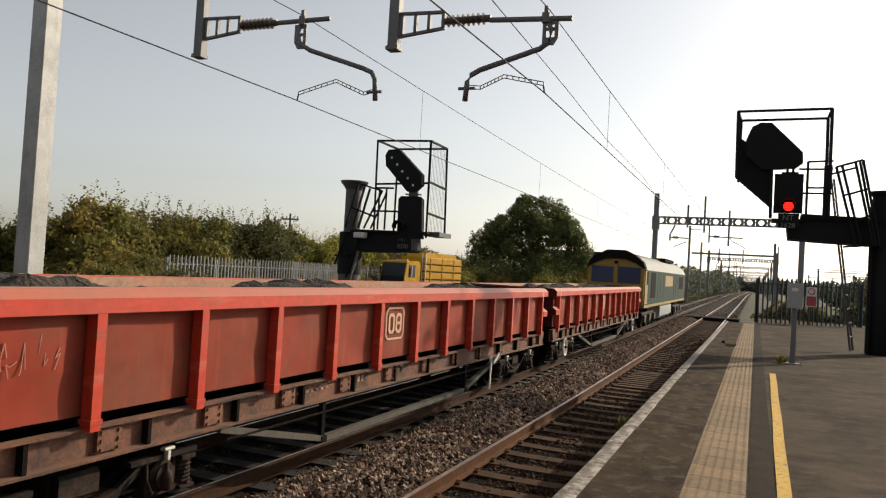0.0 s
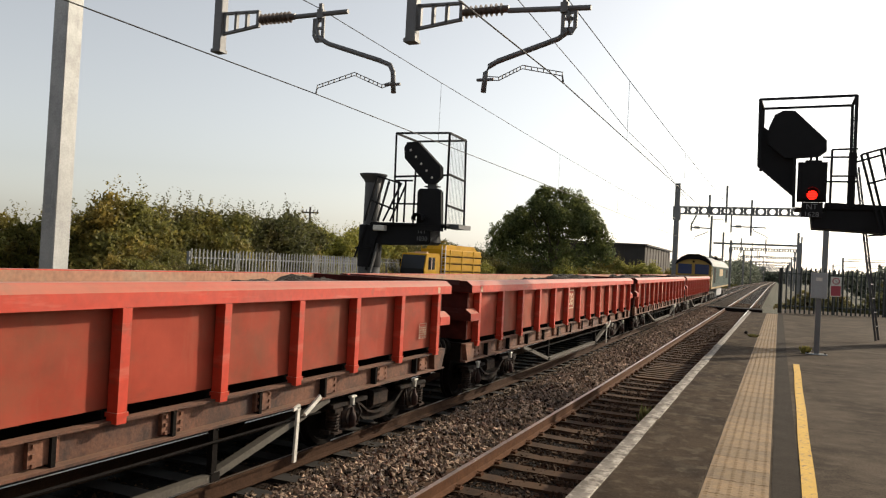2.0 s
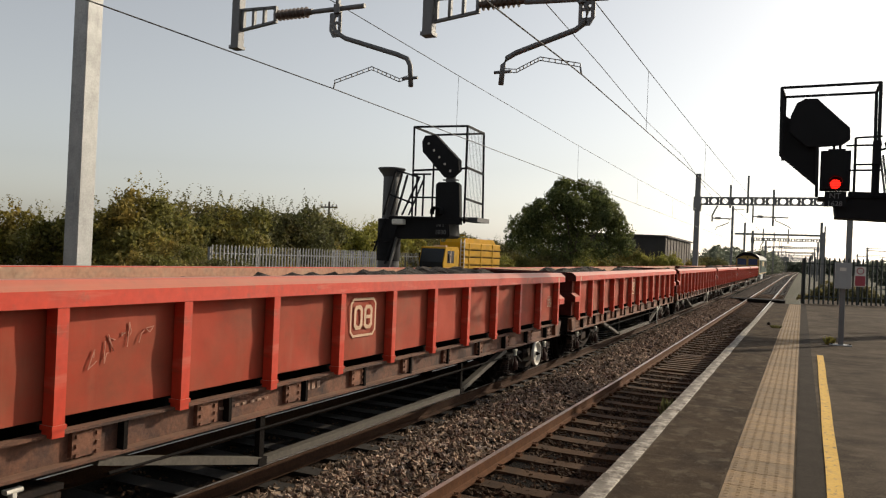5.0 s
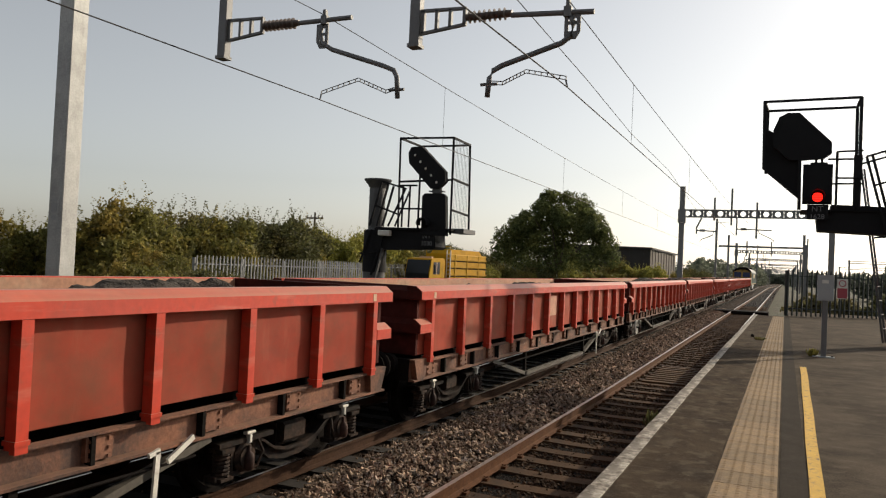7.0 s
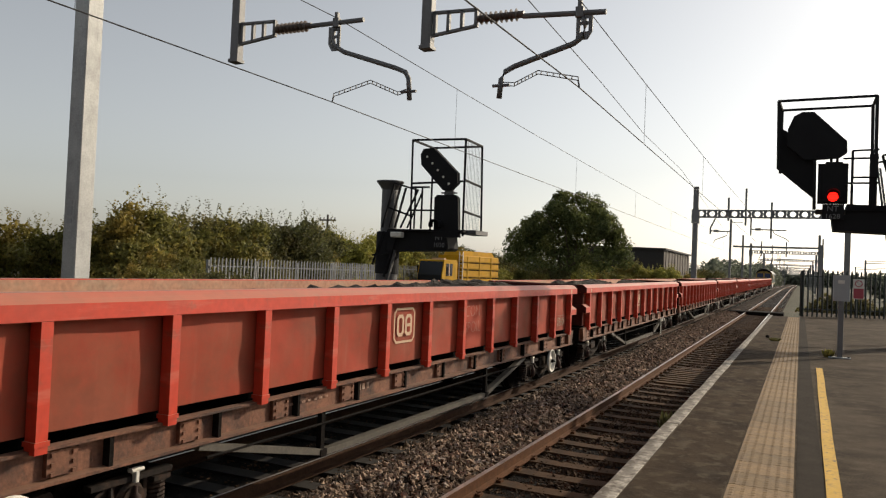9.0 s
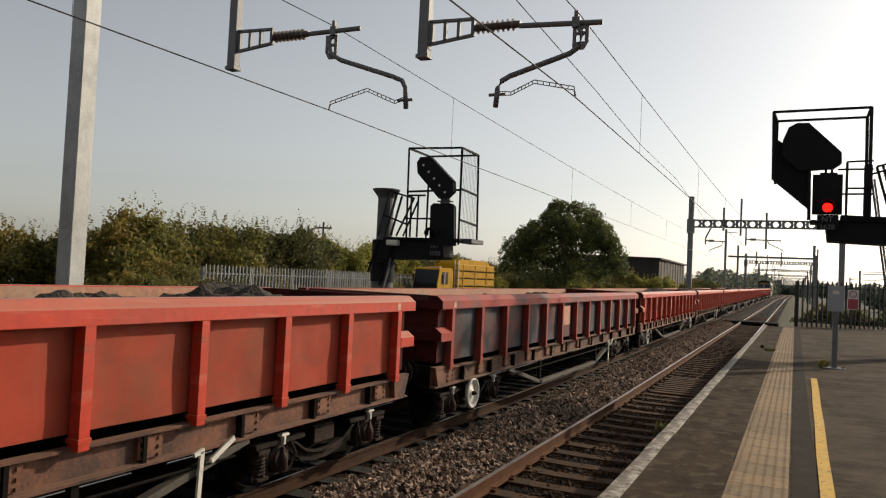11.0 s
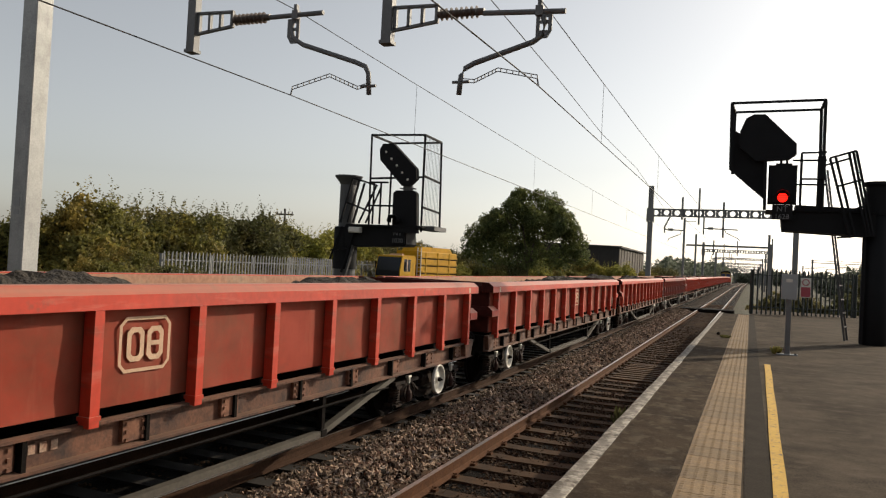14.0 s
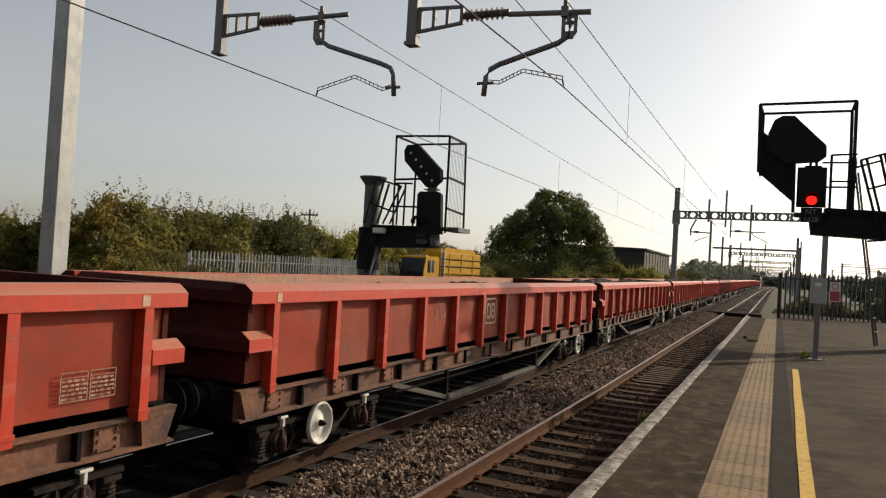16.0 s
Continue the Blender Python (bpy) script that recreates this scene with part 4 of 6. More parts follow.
for pts in (((-5.08, 3.94), (-5.25, 3.90), (-5.71, 4.10), (-6.33, 3.94), (-6.35, 3.86)), ((-3.69, 3.94), (-3.50, 3.92), (-3.18, 4.06), (-2.64, 3.94), (-2.62, 3.84))):
    a = Mesh()
    for off in (0.0, 0.045):
        a.tube([(x, 0, z + off) for x, z in pts[:4]], 0.007, 5)
    for k in range(14):
        f = k / 13 * 2
        j = min(1, int(f)) + 1
        f -= j - 1
        x, z = pts[j][0] + (pts[j + 1][0] - pts[j][0]) * f, pts[j][1] + (pts[j + 1][1] - pts[j][1]) * f
        a.box(x - 0.006, x + 0.006, -0.006, 0.006, z, z + 0.045)
    a.tube([(pts[3][0], 0, pts[3][1]), (pts[4][0], 0, pts[4][1])], 0.012, 5)
    part("registration_arm", a, GREY_STEEL, TTC)
    part("arm_joint", Mesh().tube([(pts[0][0] - 0.12, 0, pts[0][1]), (pts[0][0] + 0.12, 0, pts[0][1])], 0.022, 8), GREY_STEEL, TTC)


def truss_gantry(y, x0, x1, zb, h, tops, drops, back=False):
    """A portal: two masts, a boom with round openings, uprights and hanging registration arms."""
    t = thing("overhead_gantry", "dark steel overhead line portal with a pierced boom", "gantry", pose(0, y, 0), "overhead line gantries")
    for x, top in ((x0, tops[0]), (x1, tops[1])):
        part("mast", Mesh().box(x - 0.22, x + 0.22, -0.2, 0.2, GROUND_Z, top, 0.02), GREY_STEEL, t)
        part("mast_collar", Mesh().box(x - 0.32, x + 0.32, -0.26, 0.26, zb - 0.5, zb + h), GREY_STEEL, t)
    a = Mesh()
    a.box(x0, x1, -0.12, 0.12, zb, zb + 0.12).box(x0, x1, -0.12, 0.12, zb + h - 0.12, zb + h)
    n = max(6, int((x1 - x0) / 0.9))
    w = (x1 - x0) / n
    for k in range(n):
        cx = x0 + w * (k + 0.5)
        r, hw, hh = min(w * 0.30, h / 2 - 0.12), w / 2, h / 2 - 0.119
        ring = [(cx + r * math.cos(2 * math.pi * q / 12), zb + h / 2 + r * math.sin(2 * math.pi * q / 12)) for q in range(12)]
        frame_pts = []
        for q in range(12):
            c, s = math.cos(2 * math.pi * q / 12), math.sin(2 * math.pi * q / 12)
            sc = 1 / max(abs(c) / hw, abs(s) / hh)
            frame_pts.append((cx + c * sc, zb + h / 2 + s * sc))
        a.add([(u, -0.06, v) for u, v in frame_pts] + [(u, -0.06, v) for u, v in ring] + [(u, 0.06, v) for u, v in ring], [(q, (q + 1) % 12, 12 + (q + 1) % 12, 12 + q) for q in range(12)] + [(12 + q, 12 + (q + 1) % 12, 24 + (q + 1) % 12, 24 + q) for q in range(12)])
    part("boom", a, GREY_STEEL, t, fix=False)
    for x, z0, z1 in drops:
        part("upright", Mesh().box(x - 0.08, x + 0.08, -0.3, -0.14, z0, z1), GREY_STEEL, t)
    for bars in ((((-6.9, -0.05), (-7.3, -0.9), (-7.3, -1.45)), ((-7.35, -1.15), (-5.67, -1.2)), ((-5.85, -1.2), (-5.95, -1.55), (-6.9, -1.95), (-7.0, -2.2))),
                 (((-4.0, 0.0), (-4.0, -1.5)), ((-3.95, -0.96), (-1.2, -1.03)), ((-2.3, -1.0), (-2.15, -1.3), (-1.2, -1.75), (-0.98, -1.95)))):
        c = Mesh()
        for k, line in enumerate(bars):
            c.tube([(x, -0.2, zb + z) for x, z in line], (0.075, 0.055, 0.04)[k], 6)
        x0_, z0_ = bars[1][0]
        c.lathe([(0.3, 0.06), (0.32, 0.11), (0.75, 0.11), (0.77, 0.06)], (x0_, -0.2, zb + z0_), "x", 10)
        part("cantilever_arm", c, GREY_STEEL, t)
    return t


truss_gantry(71, -8.6, 3.4, 6.85, 0.72, (9.6, 8.0), ((-5.85, 6.6, 8.6), (-4.44, 6.2, 9.4), (-2.4, 5.1, 8.2)))
for k in range(7):
    truss_gantry(158 + 58 * k, -8.8, 3.4, 6.7 + 0.1 * (k % 2), 0.6, (8.6, 8.6), ((-5.0, 5.0, 8.4),))
# plain single masts left of the line, between the portals
t = thing("overhead_mast", "thin dark steel overhead line mast with a bracket", "mast", pose(-7.93, 100, 0), "overhead line masts")
part("mast", Mesh().box(-0.13, 0.13, -0.12, 0.12, GROUND_Z, 8.94), GREY_STEEL, t)
part("bracket", Mesh().tube([(0, 0, 8.5), (1.3, 0, 8.55), (1.4, 0, 8.3)], 0.04, 6), GREY_STEEL, t)
t = thing("overhead_portal", "steel overhead line portal with a single thin beam", "gantry", pose(-8.04, 124, 0), "overhead line masts")
part("mast", Mesh().box(-0.14, 0.14, -0.14, 0.14, GROUND_Z, 8.27), GREY_STEEL, t)
part("mast", Mesh().box(10.2, 10.55, -0.14, 0.14, GROUND_Z, 8.5), GREY_STEEL, t)
part("mast", Mesh().box(10.75, 10.95, 0.5, 0.7, GROUND_Z, 8.0), GREY_STEEL, t)
part("beam", Mesh().box(-1.4, 10.2, -0.12, 0.12, 6.42, 6.66).box(-1.4, 10.2, -0.16, 0.16, 6.64, 6.70), GREY_STEEL, t)
for x in (2.6, 6.0):
    part("upright", Mesh().box(x - 0.09, x + 0.09, -0.3, -0.13, 5.2, 7.4), GREY_STEEL, t)
for y, x, z in ((210, 14, 7.6), (240, 22, 7.4), (300, 17, 7.8), (330, 34, 8.0)):
    t = thing("overhead_portal", "distant steel overhead line portal", "gantry", pose(x, y, 0), "distant portals")
    part("mast", Mesh().box(-0.2, 0.2, -0.2, 0.2, GROUND_Z, z), GREY_STEEL, t)
    part("mast", Mesh().box(17.8, 18.2, -0.2, 0.2, GROUND_Z, z), GREY_STEEL, t)
    part("boom", Mesh().box(-0.3, 18.3, -0.15, 0.15, z - 0.9, z - 0.7).box(-0.3, 18.3, -0.15, 0.15, z - 0.35, z - 0.2), GREY_STEEL, t)

SUPPORTS = [-50.5, TTC_Y, 70.8, 130.8, 188.8, 246.8, 304.8, 420.8]


def contact_line(name, xs, zc, zm, first):
    """Contact wire and sagging messenger wire with droppers, over one track."""
    t = thing(name, "overhead contact wire with droppers", "overhead wire", group="overhead wires")
    c, me, dr = Mesh(), Mesh(), []
    pts_c, pts_m = [], []
    for k in range(len(SUPPORTS) - 1):
        y0, y1 = SUPPORTS[k], SUPPORTS[k + 1]
        for q in range(14):
            f = q / 14
            xa = first if k == 0 else xs[k % 2]
            x = xa + (xs[(k + 1) % 2] - xa) * f
            z0 = zm[min(k, len(zm) - 1)]
            z1 = zm[min(k + 1, len(zm) - 1)]
            sag = 4 * f * (1 - f) * 0.30
            pts_c.append((x, y0 + (y1 - y0) * f, zc))
            pts_m.append((x, y0 + (y1 - y0) * f, z0 + (z1 - z0) * f - sag))
            if q % 2 == 1 and k < 4:
                dr.append((pts_c[-1], pts_m[-1]))
    part("contact_wire", c.tube(pts_c, 0.0085, 5), WIRE, t)
    part("messenger_wire", me.tube(pts_m, 0.0068, 5), WIRE, t)
    for a, bq in dr:
        part("dropper", Mesh().tube([a, bq], 0.0035, 4), WIRE, t)
    return t


contact_line("overhead_wire", (-2.45, -2.62), 3.845, (4.95, 4.93, 5.9), -4.8)
contact_line("overhead_wire", (-5.75, -6.37), 3.865, (5.2, 5.13, 5.2), -8.8)
t = thing("feeder_wire", "single bare feeder wire along the line", "overhead wire")
part("wire", Mesh().tube([(-2.4, -40, 5.5), (-3.77, 10.5, 5.5), (-3.9, 15.71, 5.5), (-4.13, 21.97, 5.5), (-4.14, 29.42, 5.5), (-6.0, 70.8, 5.6)], 0.008, 5), WIRE, t)

# ---- signals ----


def hood(par, x, y, z, r=0.13):
    m = Mesh()
    n = 10
    vs = []
    for rr in (r, r - 0.012):
        for o in (0.0, -0.30):
            for k in range(n + 1):
                a = math.radians(-20 + 220 * k / n)
                vs.append((x + rr * math.cos(a), y + o, z + rr * math.sin(a)))
    w = n + 1
    fs = [(k, k + 1, w + k + 1, w + k) for k in range(n)] + [(2 * w + k, 3 * w + k, 3 * w + k + 1, 2 * w + k + 1) for k in range(n)] + [(w + k, w + k + 1, 3 * w + k + 1, 3 * w + k) for k in range(n)]
    m.add(vs, fs)
    part("hood", m, BLACK, par)


def frame_bars(par, name, segs, w, mat=BLACK):
    for a, c in segs:
        part(name, Mesh().bar(a, c, w, w, up=(0.3, 0.2, 1) if abs(c[2] - a[2]) > 0.6 * (abs(c[0] - a[0]) + abs(c[1] - a[1])) else (0, 0, 1)), mat, par)


# signal over the platform side
SB = thing("signal", "black cantilevered railway signal showing red, with access cage", "signal", pose(0, 22.5, 0.034) @ Matrix.Diagonal((1, 1, 0.971, 1)), "signals")
part("post", Mesh().lathe([(-1.3, 0.32), (3.5, 0.30)], (2.98, 0, 0), "z", 24), BLACK, SB, smooth=True)
part("post_cap", Mesh().lathe([(3.9, 0.28), (4.16, 0.30), (4.2, 0.37), (4.28, 0.37)], (2.98, 0, 0), "z", 20).lathe([(3.4, 0.34), (3.95, 0.34)], (2.98, 0, 0), "z", 20), BLACK, SB)
part("arm", Mesh().prism([(0.67, 3.32), (0.72, 2.92), (2.9, 2.82), (2.9, 3.45), (2.6, 3.55), (1.02, 3.62), (1.0, 3.34)], 1, -0.35, 0.5), BLACK, SB)
part("walkway", Mesh().box(0.3, 2.9, -0.42, 0.9, 3.44, 3.47), BLACK, SB)
hd = part("signal_head", Mesh().prism([(0.37, 3.68), (0.37, 4.58), (0.45, 4.66), (0.91, 4.66), (1.0, 4.58), (1.0, 3.68)], 1, -0.48, -0.30).box(0.33, 1.03, -0.36, -0.34, 3.62, 4.70), BLACK, SB)
part("lamp", Mesh().lathe([(-0.02, 0.09), (0.0, 0.125), (0.02, 0.125)], (0.69, -0.50, 3.80), "y", 24), RED_GLOW, hd, "glowing red aspect")
for zz in range(4):
    part("lamp_louvre", Mesh().box(0.55, 0.83, -0.535, -0.525, 3.725 + 0.06 * zz, 3.737 + 0.06 * zz), BLACK, hd)
hood(hd, 0.69, -0.49, 3.83, 0.17)
part("bracket", Mesh().box(0.5, 0.9, -0.42, -0.3, 4.66, 4.74).box(0.60, 0.66, -0.40, -0.34, 4.7, 4.95).box(0.74, 0.80, -0.40, -0.34, 4.7, 4.95), BLACK, SB)
part("direction_indicator", Mesh().prism([(-0.42, 5.62), (-0.28, 5.98), (-0.08, 6.09), (0.20, 6.08), (0.98, 5.27), (0.99, 4.98), (0.81, 4.84), (0.2, 4.80), (0.0, 4.80), (-0.42, 5.2)], 1, -0.50, -0.30), BLACK, SB, "black octagonal route indicator backboard")
part("backboard", Mesh().prism([(-0.63, 5.74), (-0.42, 5.60), (0.20, 4.84), (0.26, 4.78), (0.24, 3.80), (-0.20, 4.2), (-0.59, 4.57)], 1, -0.28, -0.24), BLACK, SB)
part("identity_plate", Mesh().box(0.45, 0.95, -0.52, -0.50, 3.20, 3.60), BLACK, SB)
letters("NT", 0.20, pose(0.69, -0.525, 3.42, 90, 0, 0), SB, GREY_STEEL)
letters("1628", 0.18, pose(0.69, -0.525, 3.22, 90, 0, 0), SB, GREY_STEEL)
y0, y1 = -0.55, 0.75
frame_bars(SB, "cage_bar", [((-0.65, y0, 6.4), (1.62, y0, 6.42)), ((-0.59, y1, 6.42), (1.62, y1, 6.44)), ((-0.65, y0, 6.4), (-0.60, y1, 6.42)), ((1.62, y0, 6.42), (1.62, y1, 6.44)),
                            ((-0.65, y0, 6.4), (-0.62, y0, 4.55)), ((-0.60, y1, 6.42), (-0.60, y1, 4.6)), ((1.62, y0, 6.42), (1.63, y0, 3.5)), ((1.62, y1, 6.42), (1.65, y1, 3.5)),
                            ((-0.62, y0, 4.57), (0.24, y0, 3.78)), ((0.24, y0, 4.78), (0.26, y0, 3.45))], 0.06)
frame_bars(SB, "guard_rail", [((1.11, y0, 5.0), (1.70, y0, 5.02)), ((1.11, y0, 5.0), (1.11, y0, 3.5)), ((1.11, y0, 4.3), (1.7, y0, 4.3)), ((0.9, y0, 4.80), (1.7, y0, 4.80)), ((0.95, y0, 4.15), (1.7, y0, 4.15)), ((1.52, y0, 4.9), (1.52, y0, 3.5)), ((1.6, y0, 4.9), (1.6, y0, 3.5))], 0.045)
part("lamp_box", Mesh().box(1.50, 1.68, y0 - 0.1, y0 + 0.15, 4.3, 4.9, 0.02), BLACK, SB)
lad = [((1.77, y0, 4.86), (2.37, y0, 5.05)), ((1.77, y1, 4.86), (2.37, y1, 5.05)), ((1.95, y0, 4.1), (2.55, y0, 4.3)), ((2.1, y0, 3.4), (2.72, y0, 3.65)), ((1.77, y0, 4.86), (2.3, y0, 2.75)), ((1.90, y0, 4.9), (2.42, y0, 2.78)), ((2.2, y0, 5.0), (2.68, y0, 2.8)), ((2.37, y0, 5.05), (2.83, y0, 2.8)), ((2.3, y0, 5.03), (2.74, y0, 2.8)), ((2.0, y0, 2.75), (2.83, y0, 2.85))]
frame_bars(SB, "ladder_bar", lad, 0.05)
for o in (0.0, 0.32):
    part("ladder_stile", Mesh().bar((1.72 + o * 0.3, 0.3 + o, 4.7), (2.35 + o * 0.3, 0.3 + o, 0.0), 0.05, 0.05), SIGNAL_GREY, SB)
for k in range(12):
    f = k / 12
    part("ladder_rung", Mesh().bar((1.75 + 0.63 * f, 0.3, 4.5 - 4.5 * f), (1.85 + 0.63 * f, 0.62, 4.5 - 4.5 * f), 0.03, 0.03), SIGNAL_GREY, SB)
part("cable_duct", Mesh().box(2.62, 2.70, -0.28, -0.18, 0.0, 3.5), BLACK, SB)

# signal over the far side
SA = thing("signal", "black cantilevered railway signal with tilted route indicator and cage", "signal", pose(0, 22.5, 0), "signals")
part("post", Mesh().lathe([(-1.3, 0.36), (2.60, 0.36), (2.62, 0.27), (4.0, 0.27), (4.1, 0.33), (4.26, 0.46), (4.30, 0.46)], (-12.56, 0, 0), "z", 24), SIGNAL_GREY, SA, smooth=False)
part("arm", Mesh().prism([(-12.42, 2.66), (-12.38, 1.95), (-10.25, 2.02), (-10.18, 2.1), (-10.24, 2.62)], 1, -0.35, 0.45), BLACK, SA)
part("walkway", Mesh().box(-12.3, -9.6, -0.5, 0.9, 2.62, 2.68), BLACK, SA)
hd = part("signal_head", Mesh().prism([(-10.65, 2.45), (-10.67, 3.70), (-10.58, 3.79), (-9.95, 3.79), (-9.85, 3.70), (-9.78, 2.45)], 1, -0.48, -0.30), BLACK, SA)
hood(hd, -10.52, -0.49, 2.82, 0.18)
part("lamp", Mesh().lathe([(-0.02, 0.10), (0.02, 0.13)], (-10.52, -0.50, 2.82), "y", 20), GRIME, hd)
part("indicator_bracket", Mesh().box(-10.45, -9.95, -0.45, -0.30, 3.84, 3.88).box(-10.35, -10.05, -0.42, -0.32, 3.78, 3.95), SIGNAL_GREY, SA)
fe = part("direction_indicator", Mesh().prism([(-11.22, 5.10), (-11.12, 5.28), (-10.75, 5.30), (-9.90, 4.49), (-9.88, 4.16), (-10.12, 3.94), (-10.38, 3.94), (-11.18, 4.76)], 1, -0.50, -0.28), BLACK, SA, "black tilted route indicator with a row of small lights")
for k in range(5):
    part("indicator_light", Mesh().lathe([(-0.02, 0.03), (0.0, 0.04)], (-10.98 + 0.20 * k, -0.505, 5.02 - 0.22 * k), "y", 10), WHITE, fe)
part("identity_plate", Mesh().box(-10.72, -10.22, -0.42, -0.40, 2.1, 2.58), BLACK, SA)
letters("NT", 0.22, pose(-10.47, -0.425, 2.36, 90, 0, 0), SA, GREY_STEEL)
letters("1030", 0.20, pose(-10.47, -0.425, 2.13, 90, 0, 0), SA, GREY_STEEL)
yb = 1.0
frame_bars(SA, "cage_bar", [((-11.68, -0.2, 5.63), (-9.78, -0.2, 5.60)), ((-11.5, yb, 5.55), (-9.70, yb, 5.55)), ((-11.68, -0.2, 5.63), (-11.5, yb, 5.55)), ((-9.78, -0.2, 5.60), (-9.70, yb, 5.55)),
                            ((-11.68, -0.2, 5.63), (-11.63, -0.2, 2.66)), ((-9.78, -0.2, 5.6), (-9.76, -0.2, 2.5)), ((-11.5, yb, 5.55), (-11.5, yb, 2.66)), ((-9.70, yb, 5.55), (-9.62, yb, 2.6)),
                            ((-9.78, -0.2, 4.3), (-9.68, yb, 4.2)), ((-11.66, -0.2, 4.2), (-9.8, -0.2, 4.25)), ((-9.77, -0.2, 3.3), (-9.66, yb, 3.2))], 0.06)
for k in range(11):
    part("cage_wire", Mesh().box(-9.782 + 0.008 * k, -9.774 + 0.008 * k, -0.1 + 0.1 * k, -0.092 + 0.1 * k, 2.7, 5.55), SIGNAL_GREY, SA)
part("step", Mesh().box(-9.80, -9.3, -0.2, 0.8, 2.56, 2.7), SIGNAL_GREY, SA)
part("sleeve", Mesh().lathe([(1.2, 0.39), (2.58, 0.39), (2.60, 0.30)], (-12.56, 0, 0), "z", 24), BLACK, SA)
seg = []
for k, (xt, xb_) in enumerate(((-12.19, -12.38), (-11.95, -12.1), (-11.75, -11.9), (-11.3, -11.7), (-11.14, -11.45))):
    seg.append(((xt, -0.4, 4.15 - 0.06 * k), (xb_ - 0.2, -0.4, 2.72)))
seg += [((-12.19, -0.4, 4.19), (-11.3, -0.4, 3.95)), ((-12.4, -0.4, 3.4), (-11.5, -0.4, 3.1)), ((-11.55, -0.4, 4.05), (-10.9, -0.4, 4.05)), ((-11.15, -0.4, 4.05), (-11.15, -0.4, 2.7)), ((-11.4, -0.4, 4.05), (-11.4, -0.4, 2.7)), ((-11.6, -0.4, 3.3), (-10.7, -0.4, 3.3)), ((-12.5, -0.4, 2.6), (-12.9, -0.4, 1.5)), ((-12.0, -0.4, 2.6), (-12.45, -0.4, 1.1)), ((-12.9, -0.4, 1.8), (-12.2, -0.4, 1.9))]
frame_bars(SA, "ladder_bar", seg, 0.055)
part("flood_lamp", Mesh().box(-12.15, -11.75, -0.6, -0.4, 2.40, 2.58, 0.03), WHITE, SA, "small pale floodlight under the walkway")
part("stay", Mesh().bar((-12.1, -0.3, 2.0), (-12.4, -0.3, 0.8), 0.12, 0.06), SIGNAL_GREY, SA)

# ---- platform things ----
cb = thing("platform_cabinet", "grey steel control box on a single post", "cabinet", pose(0.75, 17.4, 0))
part("post", Mesh().box(-0.05, 0.05, -0.05, 0.05, 0.0, 1.18, 0.008), GREY_STEEL, cb)
part("base_plate", Mesh().box(-0.20, 0.20, -0.10, 0.10, 0.002, 0.025, 0.005), CAB_GREY, cb)
part("box", Mesh().box(-0.15, 0.15, -0.10, 0.10, 1.15, 1.67, 0.012), CAB_GREY, cb)
part("door", Mesh().box(-0.13, 0.13, -0.108, -0.10, 1.18, 1.63), CAB_GREY, cb)
part("label", Mesh().box(-0.07, 0.05, -0.112, -0.108, 1.50, 1.57), WHITE, cb)
for s in (-0.16, 0.16):
    part("bolt", Mesh().box(s - 0.02, s + 0.02, -0.03, 0.03, 0.025, 0.045), GRIME, cb)
sg = thing("warning_sign", "red and white warning sign fixed to the fence", "sign", pose(2.37, 39.18, 0))
part("panel", Mesh().box(-0.22, 0.22, -0.02, 0.0, 0.85, 1.75), WHITE, sg)
part("text_block", Mesh().box(-0.20, 0.20, -0.026, -0.02, 0.88, 1.33), SIGN_RED, sg)
ring = part("symbol", Mesh().lathe([(-0.026, 0.155), (-0.02, 0.155)], (0, 0, 1.55), "y", 24), SIGN_RED, sg, "red ring with a dark figure on white")
part("symbol_field", Mesh().lathe([(-0.030, 0.115), (-0.026, 0.115)], (0, 0, 1.55), "y", 24), WHITE, ring)
part("symbol_bar", Mesh().bar((-0.08, -0.032, 1.63), (0.08, -0.032, 1.47), 0.004, 0.035, up=(0, 1, 0)), GRIME, ring)
wd = thing("weed", "small tuft of weeds growing through the platform", "plant", pose(0.55, 17.5, 0))


def tuft(seed, n, r, h):
    rnd = random.Random(seed)
    m = Mesh()
    for _ in range(n):
        a, q = rnd.uniform(0, 6.28), rnd.uniform(0.1, 1) * r
        x, y = math.cos(a) * q * 0.5, math.sin(a) * q * 0.5
        tx, ty, tz = math.cos(a) * q, math.sin(a) * q, h * rnd.uniform(0.4, 1)
        w = 0.012 + 0.01 * rnd.random()
        m.add([(x - w, y, 0), (x + w, y, 0), (tx + w * 0.6, ty + w, tz * 0.7), (tx, ty, tz), (tx - w * 0.8, ty, tz * 0.75)], [(0, 1, 2, 3, 4)])
    return m


part("leaves", tuft(4, 60, 0.13, 0.17), LEAF_OLIVE, wd, fix=False)
wd = thing("weed", "low weed growing beside the tactile paving", "plant", pose(-0.55, 21.0, 0), )
part("leaves", tuft(5, 60, 0.15, 0.09), LEAF_DARK, wd, fix=False)
wd = thing("weed", "leafy weed growing from the platform's edge", "plant", pose(-1.33, 9.1, -0.30))
part("leaves", tuft(6, 45, 0.13, 0.28), LEAF_DARK, wd, fix=False)
bl = thing("litter", "dark lump of litter on the platform", "litter", pose(-0.75, 22.0, 0))
part("lump", Mesh().lathe([(0.0, 0.03), (0.02, 0.05), (0.06, 0.04), (0.08, 0.01)], (0, 0, 0), "z", 9), GRIME, bl)
gr = thing("track_grating", "rusty slatted cover between the rails", "cover", pose(NEAR_X, 20.5, 0))
